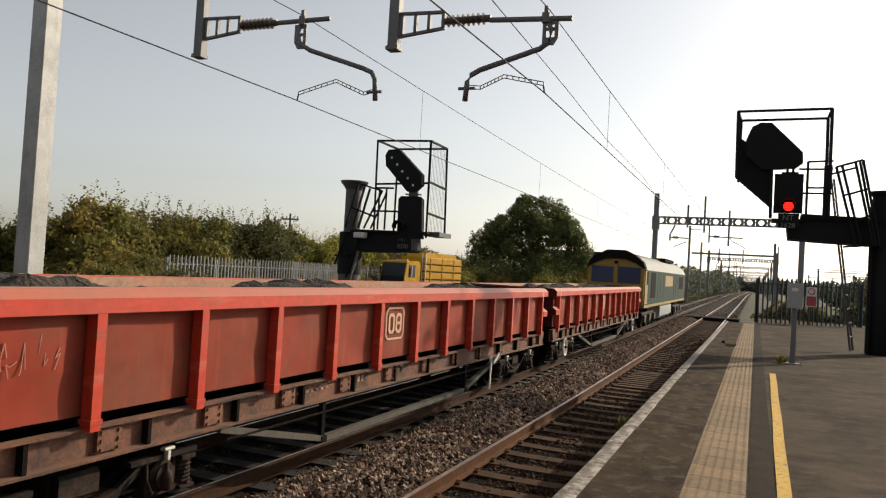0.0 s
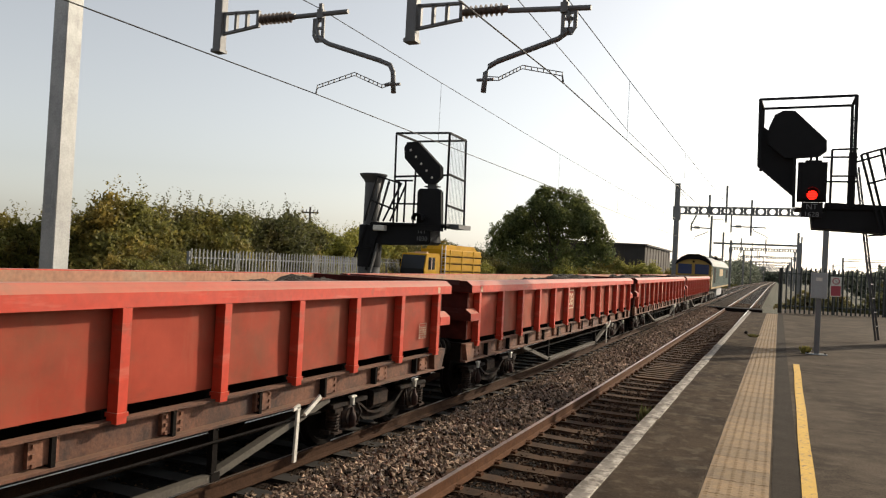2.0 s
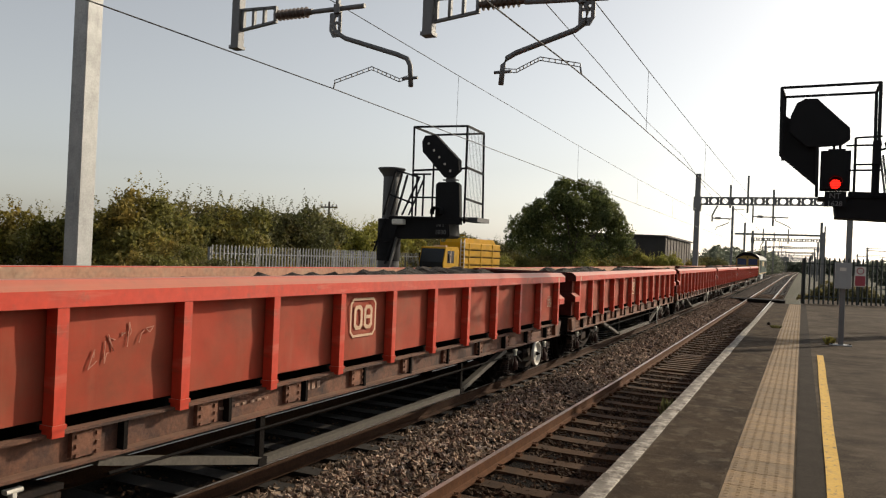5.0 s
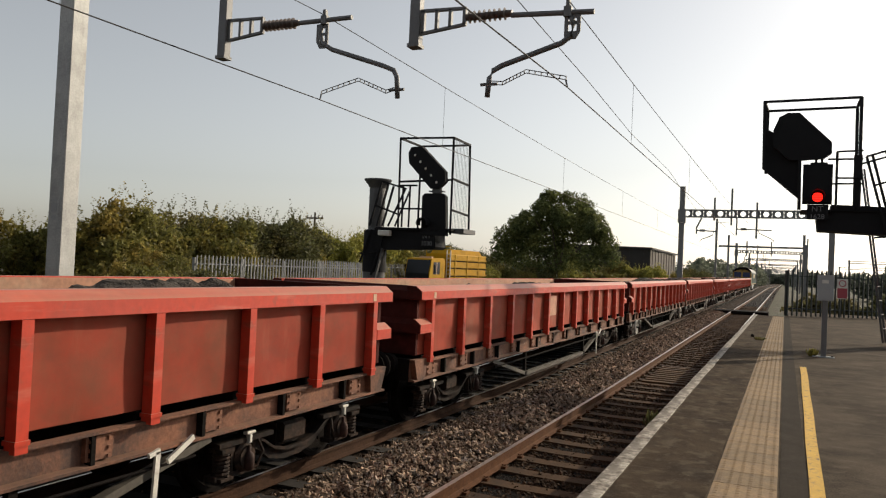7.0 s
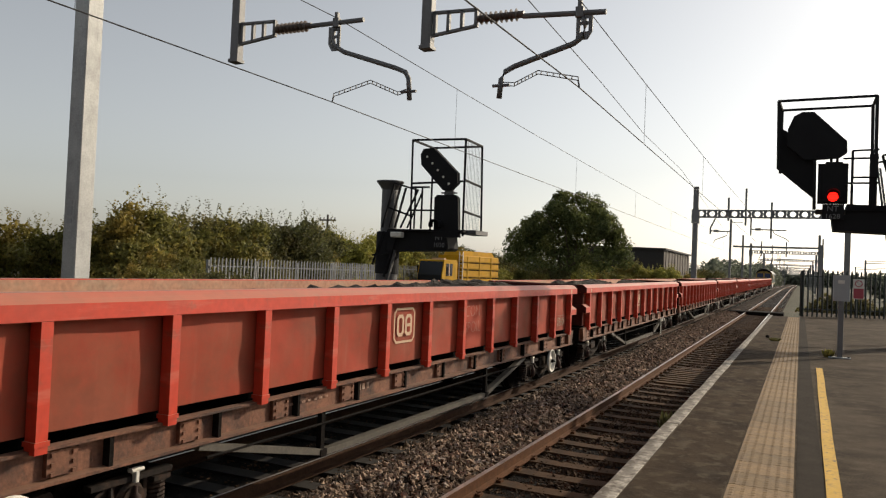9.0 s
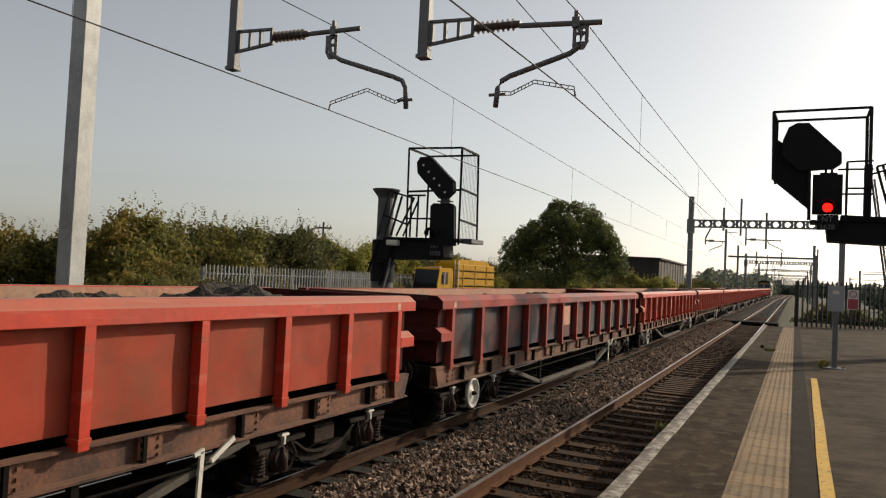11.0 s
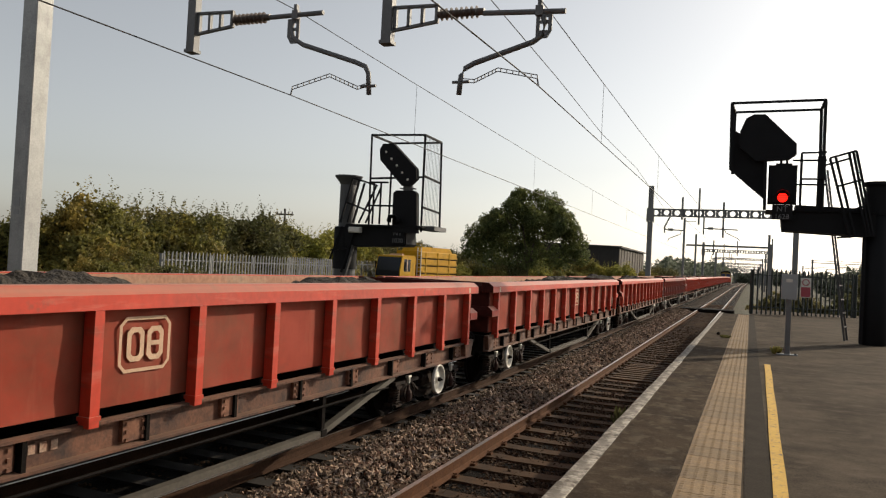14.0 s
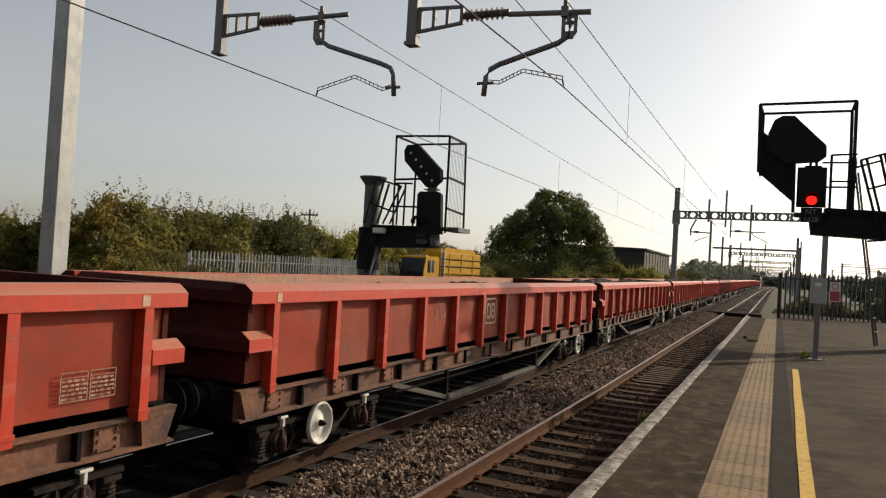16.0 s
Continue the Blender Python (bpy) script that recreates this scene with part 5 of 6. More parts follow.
for k in range(9):
    part("slat", Mesh().box(-0.5, 0.5, -1.6 + 0.4 * k, -1.35 + 0.4 * k, -1.10, -1.03), SLEEPER, gr)
bk = thing("track_crossing", "dark board laid across the platform track", "cover", pose(NEAR_X, 57, rise(57)))
part("board", Mesh().box(-1.9, 1.6, -1.2, 1.2, -1.1, -0.86, 0.03), GRIME, bk)

# ---- fences ----


def pale_mesh(h, w, mat, name):
    m = Mesh()
    m.add([(-w / 2, 0, 0), (-w * 0.2, -0.02, 0), (w * 0.2, -0.02, 0), (w / 2, 0, 0), (-w / 2, 0, h - 0.1), (-w * 0.2, -0.02, h - 0.03), (w * 0.2, -0.02, h - 0.03), (w / 2, 0, h - 0.1), (0, -0.012, h)],
          [(0, 1, 5, 4), (1, 2, 6, 5), (2, 3, 7, 6), (4, 5, 8), (5, 6, 8), (6, 7, 8)])
    return m.data(name, mat, False, False)


def palisade(a, c, z0, h, step, mat, label, w=0.075):
    a, c = Vector(a), Vector(c)
    length, ang = (c - a).length, math.degrees(math.atan2(c.y - a.y, c.x - a.x))
    f = thing("palisade_fence", label, "fence", pose(a.x, a.y, z0, 0, 0, ang), "palisade fences")
    pm = pale_mesh(h, w, mat, "pale")
    for k in range(int(length / step) + 1):
        part("pale", pm, mat, f, at=pose(k * step, -0.03, 0))
    for z in (0.3, h - 0.35):
        part("fence_rail", Mesh().box(0, length, -0.02, 0.025, z, z + 0.05), mat, f)
    for k in range(int(length / 2.75) + 1):
        part("post", Mesh().box(k * 2.75 - 0.05, k * 2.75 + 0.05, 0.03, 0.13, 0, h - 0.1), mat, f)
    return f


palisade((0.10, 37.75), (5.2, 41.3), 0.0, 2.12, 0.24, GREEN_PAINT, "dark green steel palisade fence across the platform's end", 0.095)
palisade((-19.1, 21.3), (-19.4, 35.0), GROUND_Z, 2.76, 0.21, FENCE, "pale galvanised steel palisade fence in front of the hedge", 0.10)
palisade((-28.8, 44.0), (-29.2, 66.0), GROUND_Z, 2.80, 0.24, FENCE, "pale galvanised steel palisade fence beside the line")
palisade((-29.2, 66.2), (-24.0, 112.0), GROUND_Z, 2.75, 0.25, FENCE, "pale galvanised steel palisade fence beside the line")

# ---- yellow works truck beyond the line ----


def works_truck():
    t = thing("works_truck", "yellow works lorry with a ribbed body and ladder", "truck", pose(-25.9, 58.5, GROUND_Z, 0, 0, -98) @ Matrix.Scale(0.97, 4))
    # local x forward, y to its left
    part("cab", Mesh().prism([(2.0, 0.9), (4.2, 0.9), (4.3, 2.2), (4.0, 3.42), (2.2, 3.5), (2.0, 3.3)], 1, -1.2, 1.2), TRUCK_YELLOW, t)
    part("windscreen", Mesh().prism([(4.25, 1.75), (4.36, 1.75), (4.34, 2.2), (4.07, 3.30), (3.95, 3.30)], 1, -1.12, 1.12), DARK_GLASS, t)
    for s in (-1.205, 1.2):
        part("side_window", Mesh().box(2.75, 3.75, s, s + 0.006, 2.15, 3.15), DARK_GLASS, t)
        part("window_bar", Mesh().box(3.2, 3.28, s - 0.003, s + 0.010, 2.15, 3.15), CREAM, t)
        part("mirror", Mesh().box(3.9, 4.0, s + (0.2 if s > 0 else -0.25), s + (0.3 if s > 0 else -0.15), 2.3, 2.9), GRIME, t)
    part("chassis", Mesh().box(-5.0, 4.2, -0.5, 0.5, 0.7, 1.0), GRIME, t)
    part("body", Mesh().box(-4.9, 1.2, -1.25, 1.25, 1.05, 3.9, 0.08), TRUCK_YELLOW, t)
    for z in (1.5, 2.15, 2.8, 3.4):
        part("body_rib", Mesh().box(-4.95, 1.22, -1.32, 1.32, z, z + 0.09), TRUCK_YELLOW, t)
    for z in (1.32, 2.0, 2.66, 3.27):
        part("body_gap", Mesh().box(-4.93, 1.21, -1.27, 1.27, z, z + 0.07), GRIME, t)
    for x in (-3.6, -1.6, 0.4):
        part("body_post", Mesh().box(x, x + 0.12, -1.30, 1.30, 1.1, 3.85), TRUCK_YELLOW, t)
    part("bumper", Mesh().box(4.2, 4.45, -1.2, 1.2, 0.5, 1.0, 0.05), GRIME, t)
    part("roof_beacon", Mesh().box(2.9, 3.15, -0.6, 0.6, 3.46, 3.6), CREAM, t)
    part("top_deck", Mesh().prism([(-4.7, 3.9), (1.0, 3.9), (0.6, 4.3), (-4.2, 4.3)], 1, -0.9, 0.9), TRUCK_YELLOW, t)
    for y in (0.95, 1.3):
        part("ladder_rail", Mesh().box(1.35, 1.42, y, y + 0.06, 1.0, 4.2), WHITE, t)
    for k in range(9):
        part("ladder_rung", Mesh().box(1.36, 1.41, 0.95, 1.36, 1.2 + 0.33 * k, 1.25 + 0.33 * k), WHITE, t)
    for x in (3.2, -2.0, -3.4):
        for s in (-1.05, 1.05):
            part("wheel", Mesh().lathe([(-0.15, 0.3), (-0.15, 0.48), (0.15, 0.48), (0.15, 0.3)], (x, s, 0.5), "y", 20), RUBBER, t)
    part("hand_rail", Mesh().tube([(1.2, -1.2, 3.9), (1.2, -1.2, 4.5), (1.2, 1.2, 4.5), (1.2, 1.2, 3.9)], 0.03, 6), TRUCK_YELLOW, t)


works_truck()

# ---- shed, far trees, hedge ----
sh = thing("long_shed", "long low dark shed with a brown end wall", "shed", pose(-33.0, 116, GROUND_Z))
part("wall", Mesh().box(0, 14.6, 0, 28, 0, 6.7), SHED, sh)
part("roof", Mesh().prism([(-0.4, 6.7), (15.0, 6.7), (15.0, 6.95), (-0.4, 7.15)], 1, -0.4, 28.4), SHED, sh)
part("end_wall", Mesh().box(14.6, 14.7, 0, 28, 0, 6.6), SHED_END, sh)
for k in range(7):
    part("cladding_rib", Mesh().box(1.0 + 2.1 * k, 1.12 + 2.1 * k, -0.06, 0, 0, 6.7), SHED, sh)
for k in range(9):
    part("cladding_rib", Mesh().box(14.7, 14.78, 1.5 + 3.0 * k, 1.65 + 3.0 * k, 0, 6.6), SHED_END, sh)
t = thing("telegraph_pole", "wooden telegraph pole with a crossarm", "pole", pose(-40, 60, GROUND_Z))
part("pole", Mesh().tube([(0, 0, 0), (0, 0, 7.2)], 0.12, 8, 0.09), BARK, t)
part("crossarm", Mesh().box(-0.9, 0.9, -0.05, 0.05, 6.6, 6.75), BARK, t)
for s in (-0.8, -0.4, 0.4, 0.8):
    part("insulator", Mesh().box(s - 0.04, s + 0.04, -0.04, 0.04, 6.75, 6.95), GREY_STEEL, t)


def leaf_cloud(seed, blobs, n, size, up=0.15):
    """Many small folded leaves round a set of clumps (x, y, z, r); the clumps' rims are uneven."""
    rnd = np.random.default_rng(seed)
    vs, fs = [], []
    weights = np.array([bb[3] ** 2 for bb in blobs])
    which = rnd.choice(len(blobs), n, p=weights / weights.sum())
    dirs = rnd.normal(size=(n, 3))
    dirs /= np.linalg.norm(dirs, axis=1)[:, None]
    rad = rnd.uniform(0.45, 1.0, n) ** 0.45
    for k in range(n):
        bx, by, bz, br = blobs[which[k]]
        dv = dirs[k]
        nz = noise.noise((dv[0] * 2.5 + bx, dv[1] * 2.5 + by, dv[2] * 2.5 + bz))
        r = br * rad[k] * (0.85 + 0.5 * nz)
        c = np.array((bx, by, bz)) + dv * r * np.array((1, 1, 0.9))
        u = rnd.normal(size=3)
        u /= np.linalg.norm(u)
        w = np.cross(u, dv + rnd.normal(size=3) * 0.5)
        w /= np.linalg.norm(w) + 1e-6
        s = size * rnd.uniform(0.6, 1.4)
        q = len(vs)
        vs += [tuple(c - u * s), tuple(c + w * s * 0.45), tuple(c + u * s), tuple(c - w * s * 0.45)]
        fs.append((q, q + 1, q + 2, q + 3))
    m = Mesh()
    m.v, m.f = vs, fs
    return m


def sprays(seed, pts, n, length, size):
    """Thin shoots with leaves that stand out above the crown."""
    rnd = random.Random(seed)
    m = Mesh()
    for _ in range(n):
        bx, by, bz = rnd.choice(pts)
        p0 = Vector((bx + rnd.uniform(-0.5, 0.5), by + rnd.uniform(-0.5, 0.5), bz))
        lean = Vector((rnd.uniform(-0.5, 0.5), rnd.uniform(-0.5, 0.5), 1)).normalized()
        ln = length * rnd.uniform(0.5, 1.2)
        for k in range(16):
            f = k / 15
            c = p0 + lean * ln * f + Vector((0.12 * f * f * rnd.uniform(-1, 1), 0.1 * rnd.uniform(-1, 1), 0))
            u = Vector((rnd.uniform(-1, 1), rnd.uniform(-1, 1), rnd.uniform(-0.4, 0.8))).normalized() * size * (1.1 - 0.5 * f)
            w = u.cross(lean).normalized() * size * 0.35
            m.add([c, c + u * 0.5 + w, c + u, c + u * 0.5 - w], [(0, 1, 2, 3)])
    return m


def bush_mesh(seed, w, h, dep, n, size, mat):
    rnd = random.Random(seed)
    blobs = []
    for _ in range(40):
        x, y = rnd.uniform(-w / 2, w / 2), rnd.uniform(-dep / 2, dep / 2)
        top = h * (0.80 + 0.2 * rnd.random()) * (1 - 0.25 * (2 * abs(x) / w) ** 3)
        r = rnd.uniform(0.6, 1.15) * h * 0.22
        blobs.append((x, y, rnd.uniform(r * 0.6, top - r), r))
    for k in range(9):
        r = h * 0.17 * rnd.uniform(0.7, 1.2)
        blobs.append((w * (k / 8 - 0.5) * 0.95, rnd.uniform(-0.3, 0.3) * dep, h * rnd.uniform(0.72, 0.95) - r, r))
    return leaf_cloud(seed, blobs, n, size), [(b[0], b[1], b[2] + b[3] * 0.8) for b in blobs if b[2] + b[3] > h * 0.75]


def trunk(h, r, seed, limbs=7, spread=0.5):
    rnd = random.Random(seed)
    m = Mesh().tube([(0, 0, 0), (0.05 * h * rnd.uniform(-1, 1), 0, h * 0.35), (0, 0.03 * h, h * 0.75)], r, 8, r * 0.35)
    for _ in range(limbs):
        a, z0 = rnd.uniform(0, 6.28), h * rnd.uniform(0.15, 0.55)
        e = Vector((math.cos(a), math.sin(a), 0)) * h * spread * rnd.uniform(0.5, 1)
        m.tube([(0, 0, z0), (e.x * 0.5, e.y * 0.5, z0 + h * 0.14), (e.x, e.y, z0 + h * 0.34)], r * 0.4, 6, r * 0.08)
    return m


BUSH_KINDS = []
for k, (w, h, dep, n, size, mat) in enumerate(((7.0, 5.4, 4.0, 30000, 0.13, LEAF_OLIVE), (7.0, 5.4, 4.0, 30000, 0.125, LEAF_DARK), (6.0, 5.1, 4.0, 26000, 0.15, LEAF_LIME), (7.5, 5.7, 4.0, 30000, 0.125, LEAF_DARK), (7.0, 5.4, 3.6, 30000, 0.12, LEAF_OLIVE))):
    cl, tops = bush_mesh(40 + k, w, h, dep, n, size, mat)
    sp = sprays(80 + k, tops, 34, 0.9, 0.16)
    BUSH_KINDS.append((cl.data("crown", mat, False, False), sp.data("foliage_spray", mat, False, False), trunk(h, 0.09, k).data("trunk", BARK)))


def bush(kind, at, label):
    t = thing("hedge_bush", label, "bush", at, "hedge bushes")
    c, s, tr = BUSH_KINDS[kind]
    tagged(part("crown", c, LEAF_OLIVE, t), kind="stuff")
    tagged(part("foliage_spray", s, LEAF_OLIVE, t), kind="stuff")
    part("trunk", tr, BARK, t)


# small bushes that hide parts of the fence
for x, y, kind, rz, sc in ((-18.0, 17.6, 4, 80, 0.50), (-18.4, 20.8, 1, 70, 0.47), (-18.6, 29.6, 2, 20, 0.40), (-27.6, 29, 4, 80, 0.58), (-27.4, 32.5, 1, 60, 0.56), (-27.3, 36, 4, 20, 0.42), (-27.8, 46.5, 2, 40, 0.36), (-27.2, 70, 2, 30, 0.62), (-26.0, 76, 4, 10, 0.62), (-25.0, 82, 1, 60, 0.66), (-23.6, 88, 2, 30, 0.66), (-22.6, 95, 4, 70, 0.6)):
    bush(kind, pose(x, y, GROUND_Z, 0, 0, rz) @ Matrix.Scale(sc, 4), "low scrubby bush growing against the fence")
# hedge behind the fence; distances along it
for k, (x, y, kind, rz, sc) in enumerate((
        (-26, 104, 2, 20, 0.95), (-21.0, 106, 4, 70, 0.95), (-17.0, 106, 2, 40, 0.88), (-38, 84, 1, 40, 1.0), (-36, 92, 3, 20, 1.0), (-37, 16, 2, 20, 0.72), (-35, 22, 2, 75, 0.78), (-50, 26, 3, 10, 1.15), (-33.5, 26, 0, 60, 0.85), (-31.5, 30, 4, 100, 1.10), (-31.5, 34, 0, 30, 1.02), (-33, 38, 1, 80, 1.10), (-33.5, 42, 3, 15, 1.10),
        (-34, 46, 1, 60, 1.12), (-34, 50, 4, 95, 1.12), (-32.5, 52, 2, 40, 1.0), (-33, 56.5, 2, 80, 1.14), (-34, 61, 2, 20, 1.0), (-31.5, 63, 4, 75, 0.75), (-30, 70, 1, 60, 0.66),
        (-29, 76, 4, 85, 0.62), (-28, 84, 2, 50, 0.55), (-26.5, 92, 1, 70, 0.55), (-21.5, 98, 4, 30, 0.62), (-20.5, 104, 0, 30, 0.60), (-17.5, 112, 2, 30, 0.62), (-15.5, 126, 0, 50, 0.7), (-14.5, 140, 1, 50, 0.9))):
    m4 = pose(x, y, GROUND_Z, 0, 0, rz) @ Matrix.Scale(sc, 4)
    bush(kind, m4, ("olive-green hedgerow bush with yellowing leaves", "dark green hedgerow bush with bare shoots", "bright yellow-green leafy bush", "dark dense hedgerow bush", "olive hedgerow bush with tall shoots")[kind])

tr = thing("tree", "large round dark green broadleaf tree", "tree", pose(-23.5, 84, GROUND_Z) @ Matrix.Scale(1.12, 4))
rnd = random.Random(9)
blobs = [(-1.6, 0, 5.8, 2.6), (-3.4, 0.4, 6.0, 1.9), (1.2, 0, 6.6, 2.2), (1.4, 0.6, 8.7, 2.0), (-1.3, -0.5, 7.9, 2.0), (3.0, -0.4, 7.6, 1.7), (-4.6, 0, 5.0, 1.5), (4.6, 0.2, 5.2, 1.5), (-3.4, 0.5, 7.4, 1.4), (4.2, -0.4, 6.4, 1.4), (0.2, 0, 4.0, 2.2), (-3.2, 0, 3.6, 2.0), (3.2, 0, 3.8, 1.6), (5.4, 0, 3.9, 1.1), (-5.6, 0, 5.7, 1.5), (-5.9, 0.2, 4.2, 1.4), (-4.4, 0.3, 6.9, 1.2)]
for _ in range(26):
    a = rnd.uniform(0, 6.28)
    e = rnd.uniform(0.1, 1.4)
    blobs.append((4.6 * math.cos(a) * math.cos(e), 3.0 * math.sin(a) * math.cos(e), 5.8 + 4.2 * math.sin(e), rnd.uniform(0.7, 1.3)))
part("crown", leaf_cloud(3, blobs, 62000, 0.125), LEAF_TREE, tr, fix=False)
part("trunk", trunk(9, 0.32, 3, 9, 0.4), BARK, tr)


def far_wood(name, x0, y0, x1, y1, h, n, size, seed, label):
    rnd = random.Random(seed)
    bl, cnt = [], 22
    for k in range(cnt):
        f = k / (cnt - 1)
        r = h * rnd.uniform(0.28, 0.5)
        bl.append((x0 + (x1 - x0) * f + rnd.uniform(-1, 1), y0 + (y1 - y0) * f, h * rnd.uniform(0.45, 0.8) - r * 0.3, r))
        bl.append((x0 + (x1 - x0) * (f + 0.02), y0 + (y1 - y0) * f + 2, h * 0.3, h * 0.35))
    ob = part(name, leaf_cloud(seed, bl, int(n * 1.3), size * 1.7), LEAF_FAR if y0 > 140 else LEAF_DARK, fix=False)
    ob.location.z = GROUND_Z
    return tagged(ob, label, "woods", kind="stuff")


far_wood("far_trees", -60, 150, -22, 175, 7.0, 16000, 0.22, 1, "line of dark green trees beyond the shed")
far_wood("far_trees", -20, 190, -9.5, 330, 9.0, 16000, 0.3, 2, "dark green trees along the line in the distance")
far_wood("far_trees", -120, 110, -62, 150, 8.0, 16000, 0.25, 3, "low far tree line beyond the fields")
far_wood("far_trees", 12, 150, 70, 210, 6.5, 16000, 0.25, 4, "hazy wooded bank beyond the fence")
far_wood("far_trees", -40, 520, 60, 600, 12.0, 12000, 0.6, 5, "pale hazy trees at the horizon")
far_wood("far_trees", 10, 80, 40, 120, 5.0, 16000, 0.16, 6, "low scrub beyond the platform fence")
far_wood("platform_end_scrub", 1.2, 46.0, 14, 53, 2.5, 30000, 0.08, 8, "dark scrubby weeds behind the platform fence")
far_wood("lineside_weeds", -9.5, 60, -9.2, 190, 1.3, 12000, 0.10, 7, "scrubby weeds beside the track")

# ---- pieces of the track and platform ----
SLEEPER_ME = Mesh().prism([(-1.25, -1.24), (-1.25, -1.10), (-1.22, -1.085), (-0.9, -1.074), (-0.55, -1.076), (-0.3, -1.085), (0.3, -1.085), (0.55, -1.076), (0.9, -1.074), (1.25, -1.085), (1.25, -1.24)], 1, -0.125, 0.125).data("sleeper", SLEEPER)
CLIP_ME = Mesh().tube([(0.08, -0.05, -1.06), (0.11, 0.0, -1.03), (0.08, 0.05, -1.05), (0.06, 0.02, -1.04)], 0.01, 5).box(0.07, 0.13, -0.05, 0.05, -1.075, -1.045).data("rail_clip", RAIL_RUST)
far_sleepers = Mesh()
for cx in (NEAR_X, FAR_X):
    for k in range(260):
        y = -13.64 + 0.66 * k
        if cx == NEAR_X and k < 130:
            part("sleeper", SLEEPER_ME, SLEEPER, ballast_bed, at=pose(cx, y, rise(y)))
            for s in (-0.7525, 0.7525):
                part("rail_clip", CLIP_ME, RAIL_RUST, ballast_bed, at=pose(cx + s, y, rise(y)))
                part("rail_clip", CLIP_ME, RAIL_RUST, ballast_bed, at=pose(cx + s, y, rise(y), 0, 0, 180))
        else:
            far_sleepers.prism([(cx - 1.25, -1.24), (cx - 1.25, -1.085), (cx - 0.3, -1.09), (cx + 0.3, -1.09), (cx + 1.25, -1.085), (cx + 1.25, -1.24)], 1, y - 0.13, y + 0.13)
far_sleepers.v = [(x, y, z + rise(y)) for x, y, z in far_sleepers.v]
# Near-black: the shade beneath the train is put into these sleepers' colour.
tagged(part("sleepers", far_sleepers, material("shaded_sleeper", (0.015, 0.011, 0.0085), 0.9, vary=0.3, scale=6, island=0.3)), "rows of concrete sleepers under the rails", "sleepers", kind="stuff")

STONES = []


def stones(name, n, x0, x1, y0, y1, size, seed, mat, label):
    """Angular ballast stones, each a squashed uneven octahedron."""
    rnd = np.random.default_rng(seed)
    xs = rnd.uniform(x0, x1, n)
    ys = y0 + (y1 - y0) * rnd.uniform(0, 1, n) ** 1.5
    oct6 = np.array([(1, 0, 0), (-1, 0, 0), (0, 1, 0), (0, -1, 0), (0, 0, 1), (0, 0, -1)], float)
    faces = [(0, 2, 4), (2, 1, 4), (1, 3, 4), (3, 0, 4), (2, 0, 5), (1, 2, 5), (3, 1, 5), (0, 3, 5)]
    m = Mesh()
    for k in range(n):
        x, y = float(xs[k]), float(ys[k])
        z = bed_height(x, y)
        q, _ = np.linalg.qr(rnd.normal(size=(3, 3)))
        s = size * rnd.uniform(0.6, 1.35) * (1 + 0.012 * y)
        v = (oct6 * rnd.uniform(0.6, 1.25, (6, 1)) * s * np.array((1, 0.8, 0.65))) @ q.T + (x, y, z + s * 0.3)
        m.add(v.tolist(), faces)
    return tagged(part(name, m, mat, fix=False), label, "ballast", kind="stuff")


stones("ballast_stones", 30000, -5.12, -3.40, 3, 60, 0.046, 11, BALLAST, "loose grey-brown ballast stones between the tracks")
stones("ballast_stones", 16000, -3.25, -1.9, 4, 40, 0.040, 12, BALLAST_DARK, "oily dark ballast stones between the rails")
stones("ballast_stones", 4000, -6.7, -5.3, 3, 50, 0.03, 13, BALLAST_DARK, "oily ballast stones under the train")

COPE_ME = Mesh().box(-1.215, -1.065, 0.004, 0.896, -0.09, 0.005, 0.012).data("coping_stone", COPING)
for k in range(46):
    part("coping_stone", COPE_ME, COPING, platform, at=pose(0.004 * math.sin(k * 2.3), -4.5 + 0.9 * k, 0.003 * math.sin(k * 5.1)))
# buff slabs with low studs
sl = Mesh().box(-0.215, 0.215, 0.003, 0.397, -0.03, 0.006)
for i in range(6):
    for j in range(6):
        cx, cy = -0.18 + 0.072 * i, 0.03 + 0.067 * j
        sl.add([(cx - 0.016, cy - 0.016, 0.006), (cx + 0.016, cy - 0.016, 0.006), (cx + 0.016, cy + 0.016, 0.006), (cx - 0.016, cy + 0.016, 0.006),
                (cx - 0.010, cy - 0.010, 0.0088), (cx + 0.010, cy - 0.010, 0.0088), (cx + 0.010, cy + 0.010, 0.0088), (cx - 0.010, cy + 0.010, 0.0088)],
               [(0, 1, 5, 4), (1, 2, 6, 5), (2, 3, 7, 6), (3, 0, 4, 7), (4, 5, 6, 7)])
SLAB_ME = sl.data("tactile_slab", TACTILE)
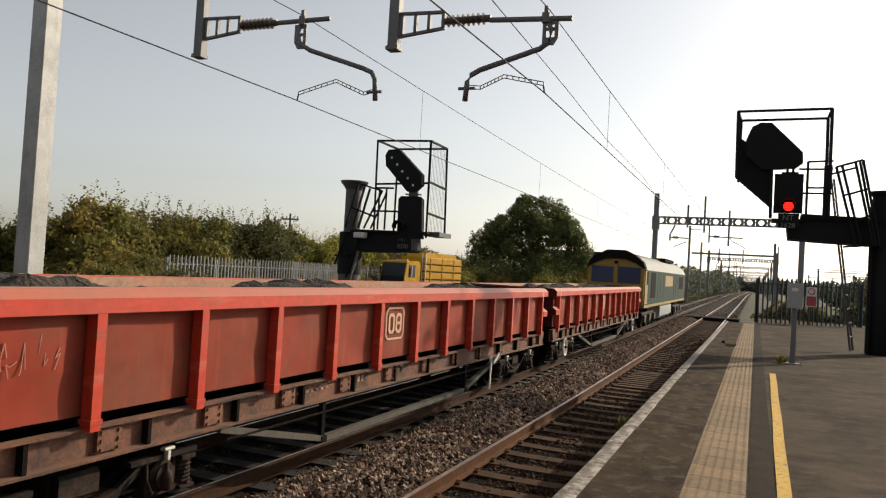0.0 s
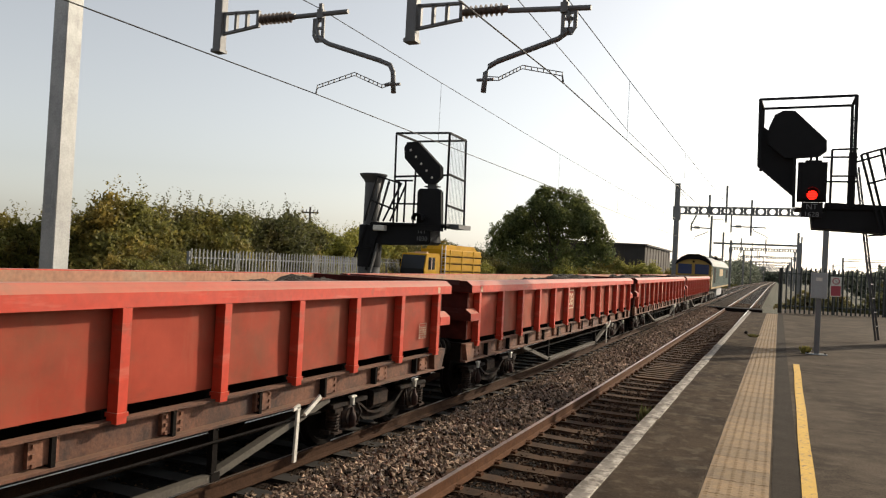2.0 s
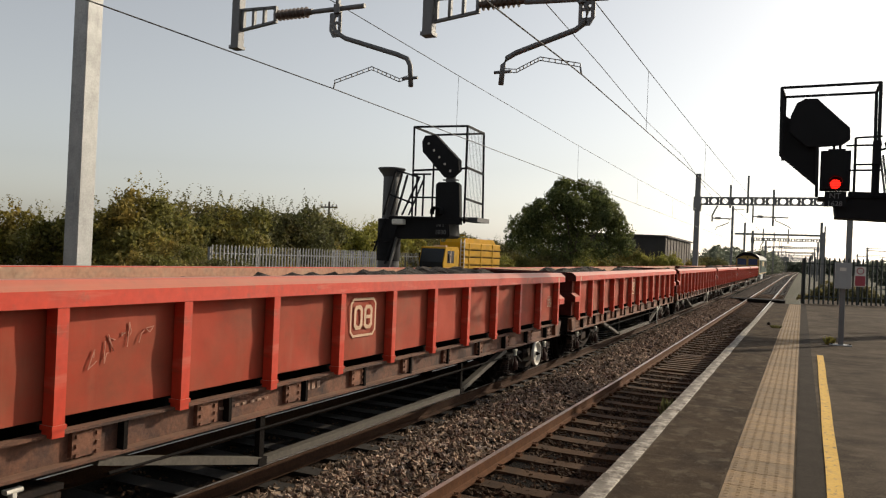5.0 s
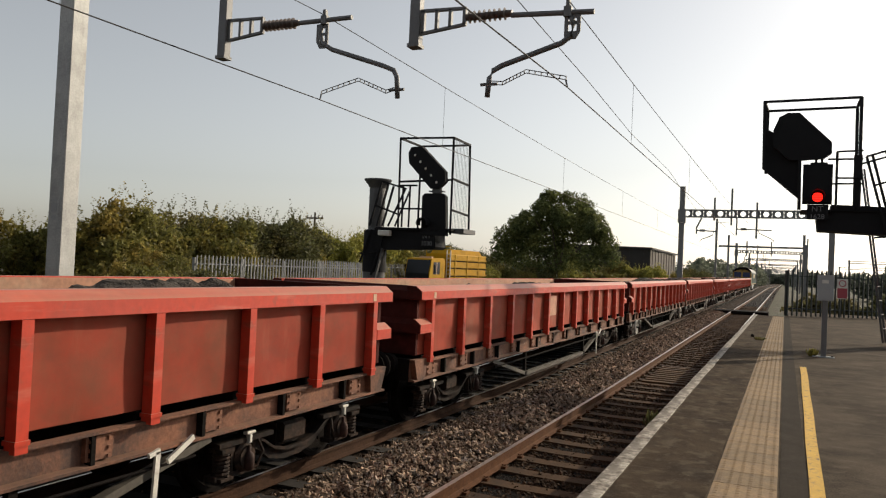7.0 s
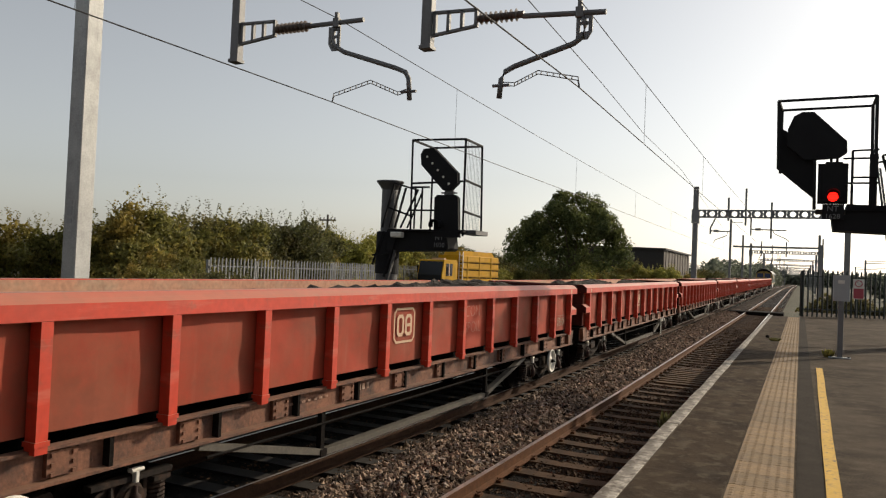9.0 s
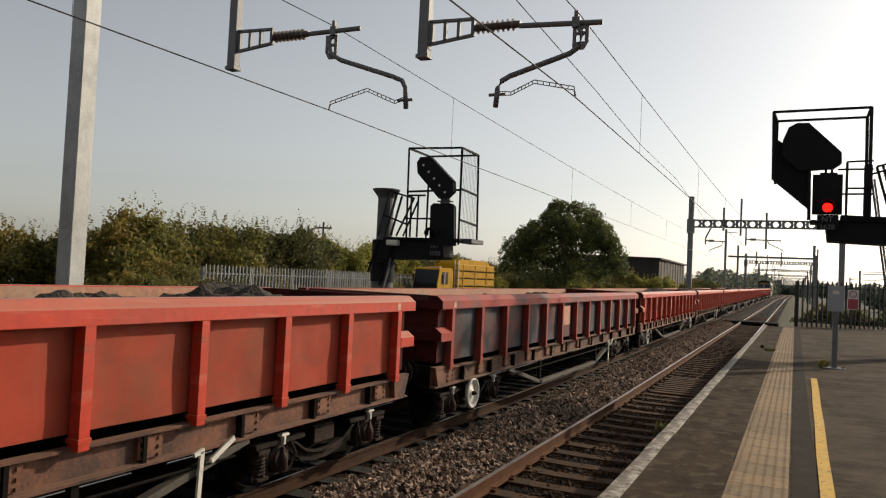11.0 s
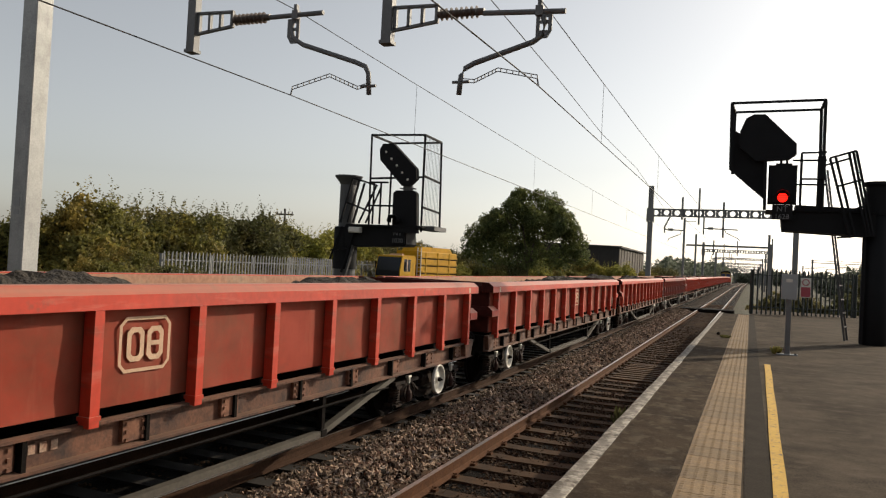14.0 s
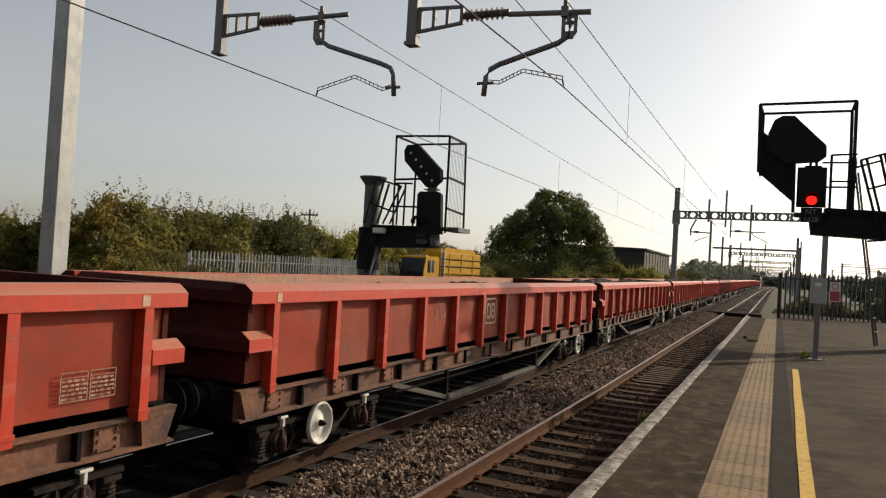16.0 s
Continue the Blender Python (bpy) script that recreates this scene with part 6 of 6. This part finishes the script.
for k in range(98):
    part("tactile_slab", SLAB_ME, TACTILE, platform, at=pose(-0.22, -3.2 + 0.4 * k, 0.0))
ln = Mesh()
for k in range(40):
    y0_, y1_ = -5 + 0.5 * k, -5 + 0.5 * (k + 1)
    if y1_ > 15.05:
        break
    xa, xb_ = 0.146 + 0.0095 * y0_, 0.146 + 0.0095 * y1_
    wob = 0.003 * math.sin(k * 0.9), 0.003 * math.sin((k + 1) * 0.9)
    ln.add([(xa + wob[0], y0_, 0.009), (xa + 0.10 + wob[0], y0_, 0.009), (xb_ + 0.10 + wob[1], y1_, 0.009), (xb_ + wob[1], y1_, 0.009)], [(0, 1, 2, 3)])
part("yellow_line", ln, YELLOW_LINE, platform, "worn yellow painted safety line", fix=False)

# ---- what moves: the train runs away along its track, slowing a little ----
START, SPEED, SLOWING = 19.0, 12.93, -0.0255


# small unevenness of its running, in metres, every half second
UNEVEN = [0.32, 0.05, 0.36, -0.06, 0.05, -0.15, 0.06, -0.07, -0.03, -0.05, -0.10, -0.15, -0.25, -0.35, 0.0, -0.42, -0.10, -0.26, -0.08,
          -0.12, -0.16, -0.2, -0.25, -0.31, -0.05, -0.20, 0.0, -0.15, -0.16, -0.30, 0.0, -0.39, 0.0]


def gone(t):
    k = min(int(t * 2), 31)
    f = t * 2 - k
    return START + SPEED * t + SLOWING * t * t + UNEVEN[k] * (1 - f) + UNEVEN[k + 1] * f


def on_track(y, length):
    """A vehicle whose trailing end stands at y, following the climb of the rails."""
    return pose(FAR_X, y, RAIL_Z + rise(y), math.degrees(math.atan2(rise(y + length) - rise(y), length)))


def motions():
    times = [0.5 * k for k in range(33)]
    walk(LOCO, [(t, on_track(gone(t) + PITCH + 0.3, 21.2)) for t in times])
    for i, w in enumerate(WAGONS):
        walk(w, [(t, on_track(gone(t) - i * PITCH, L)) for t in times])
    turns = [(k / 30, -math.degrees((gone(k / 30) - START) / 0.455)) for k in range(481)]
    for w, y in WHEELSETS:
        walk(w, [(t, pose(0, y, 0.455, a)) for t, a in turns])


motions()
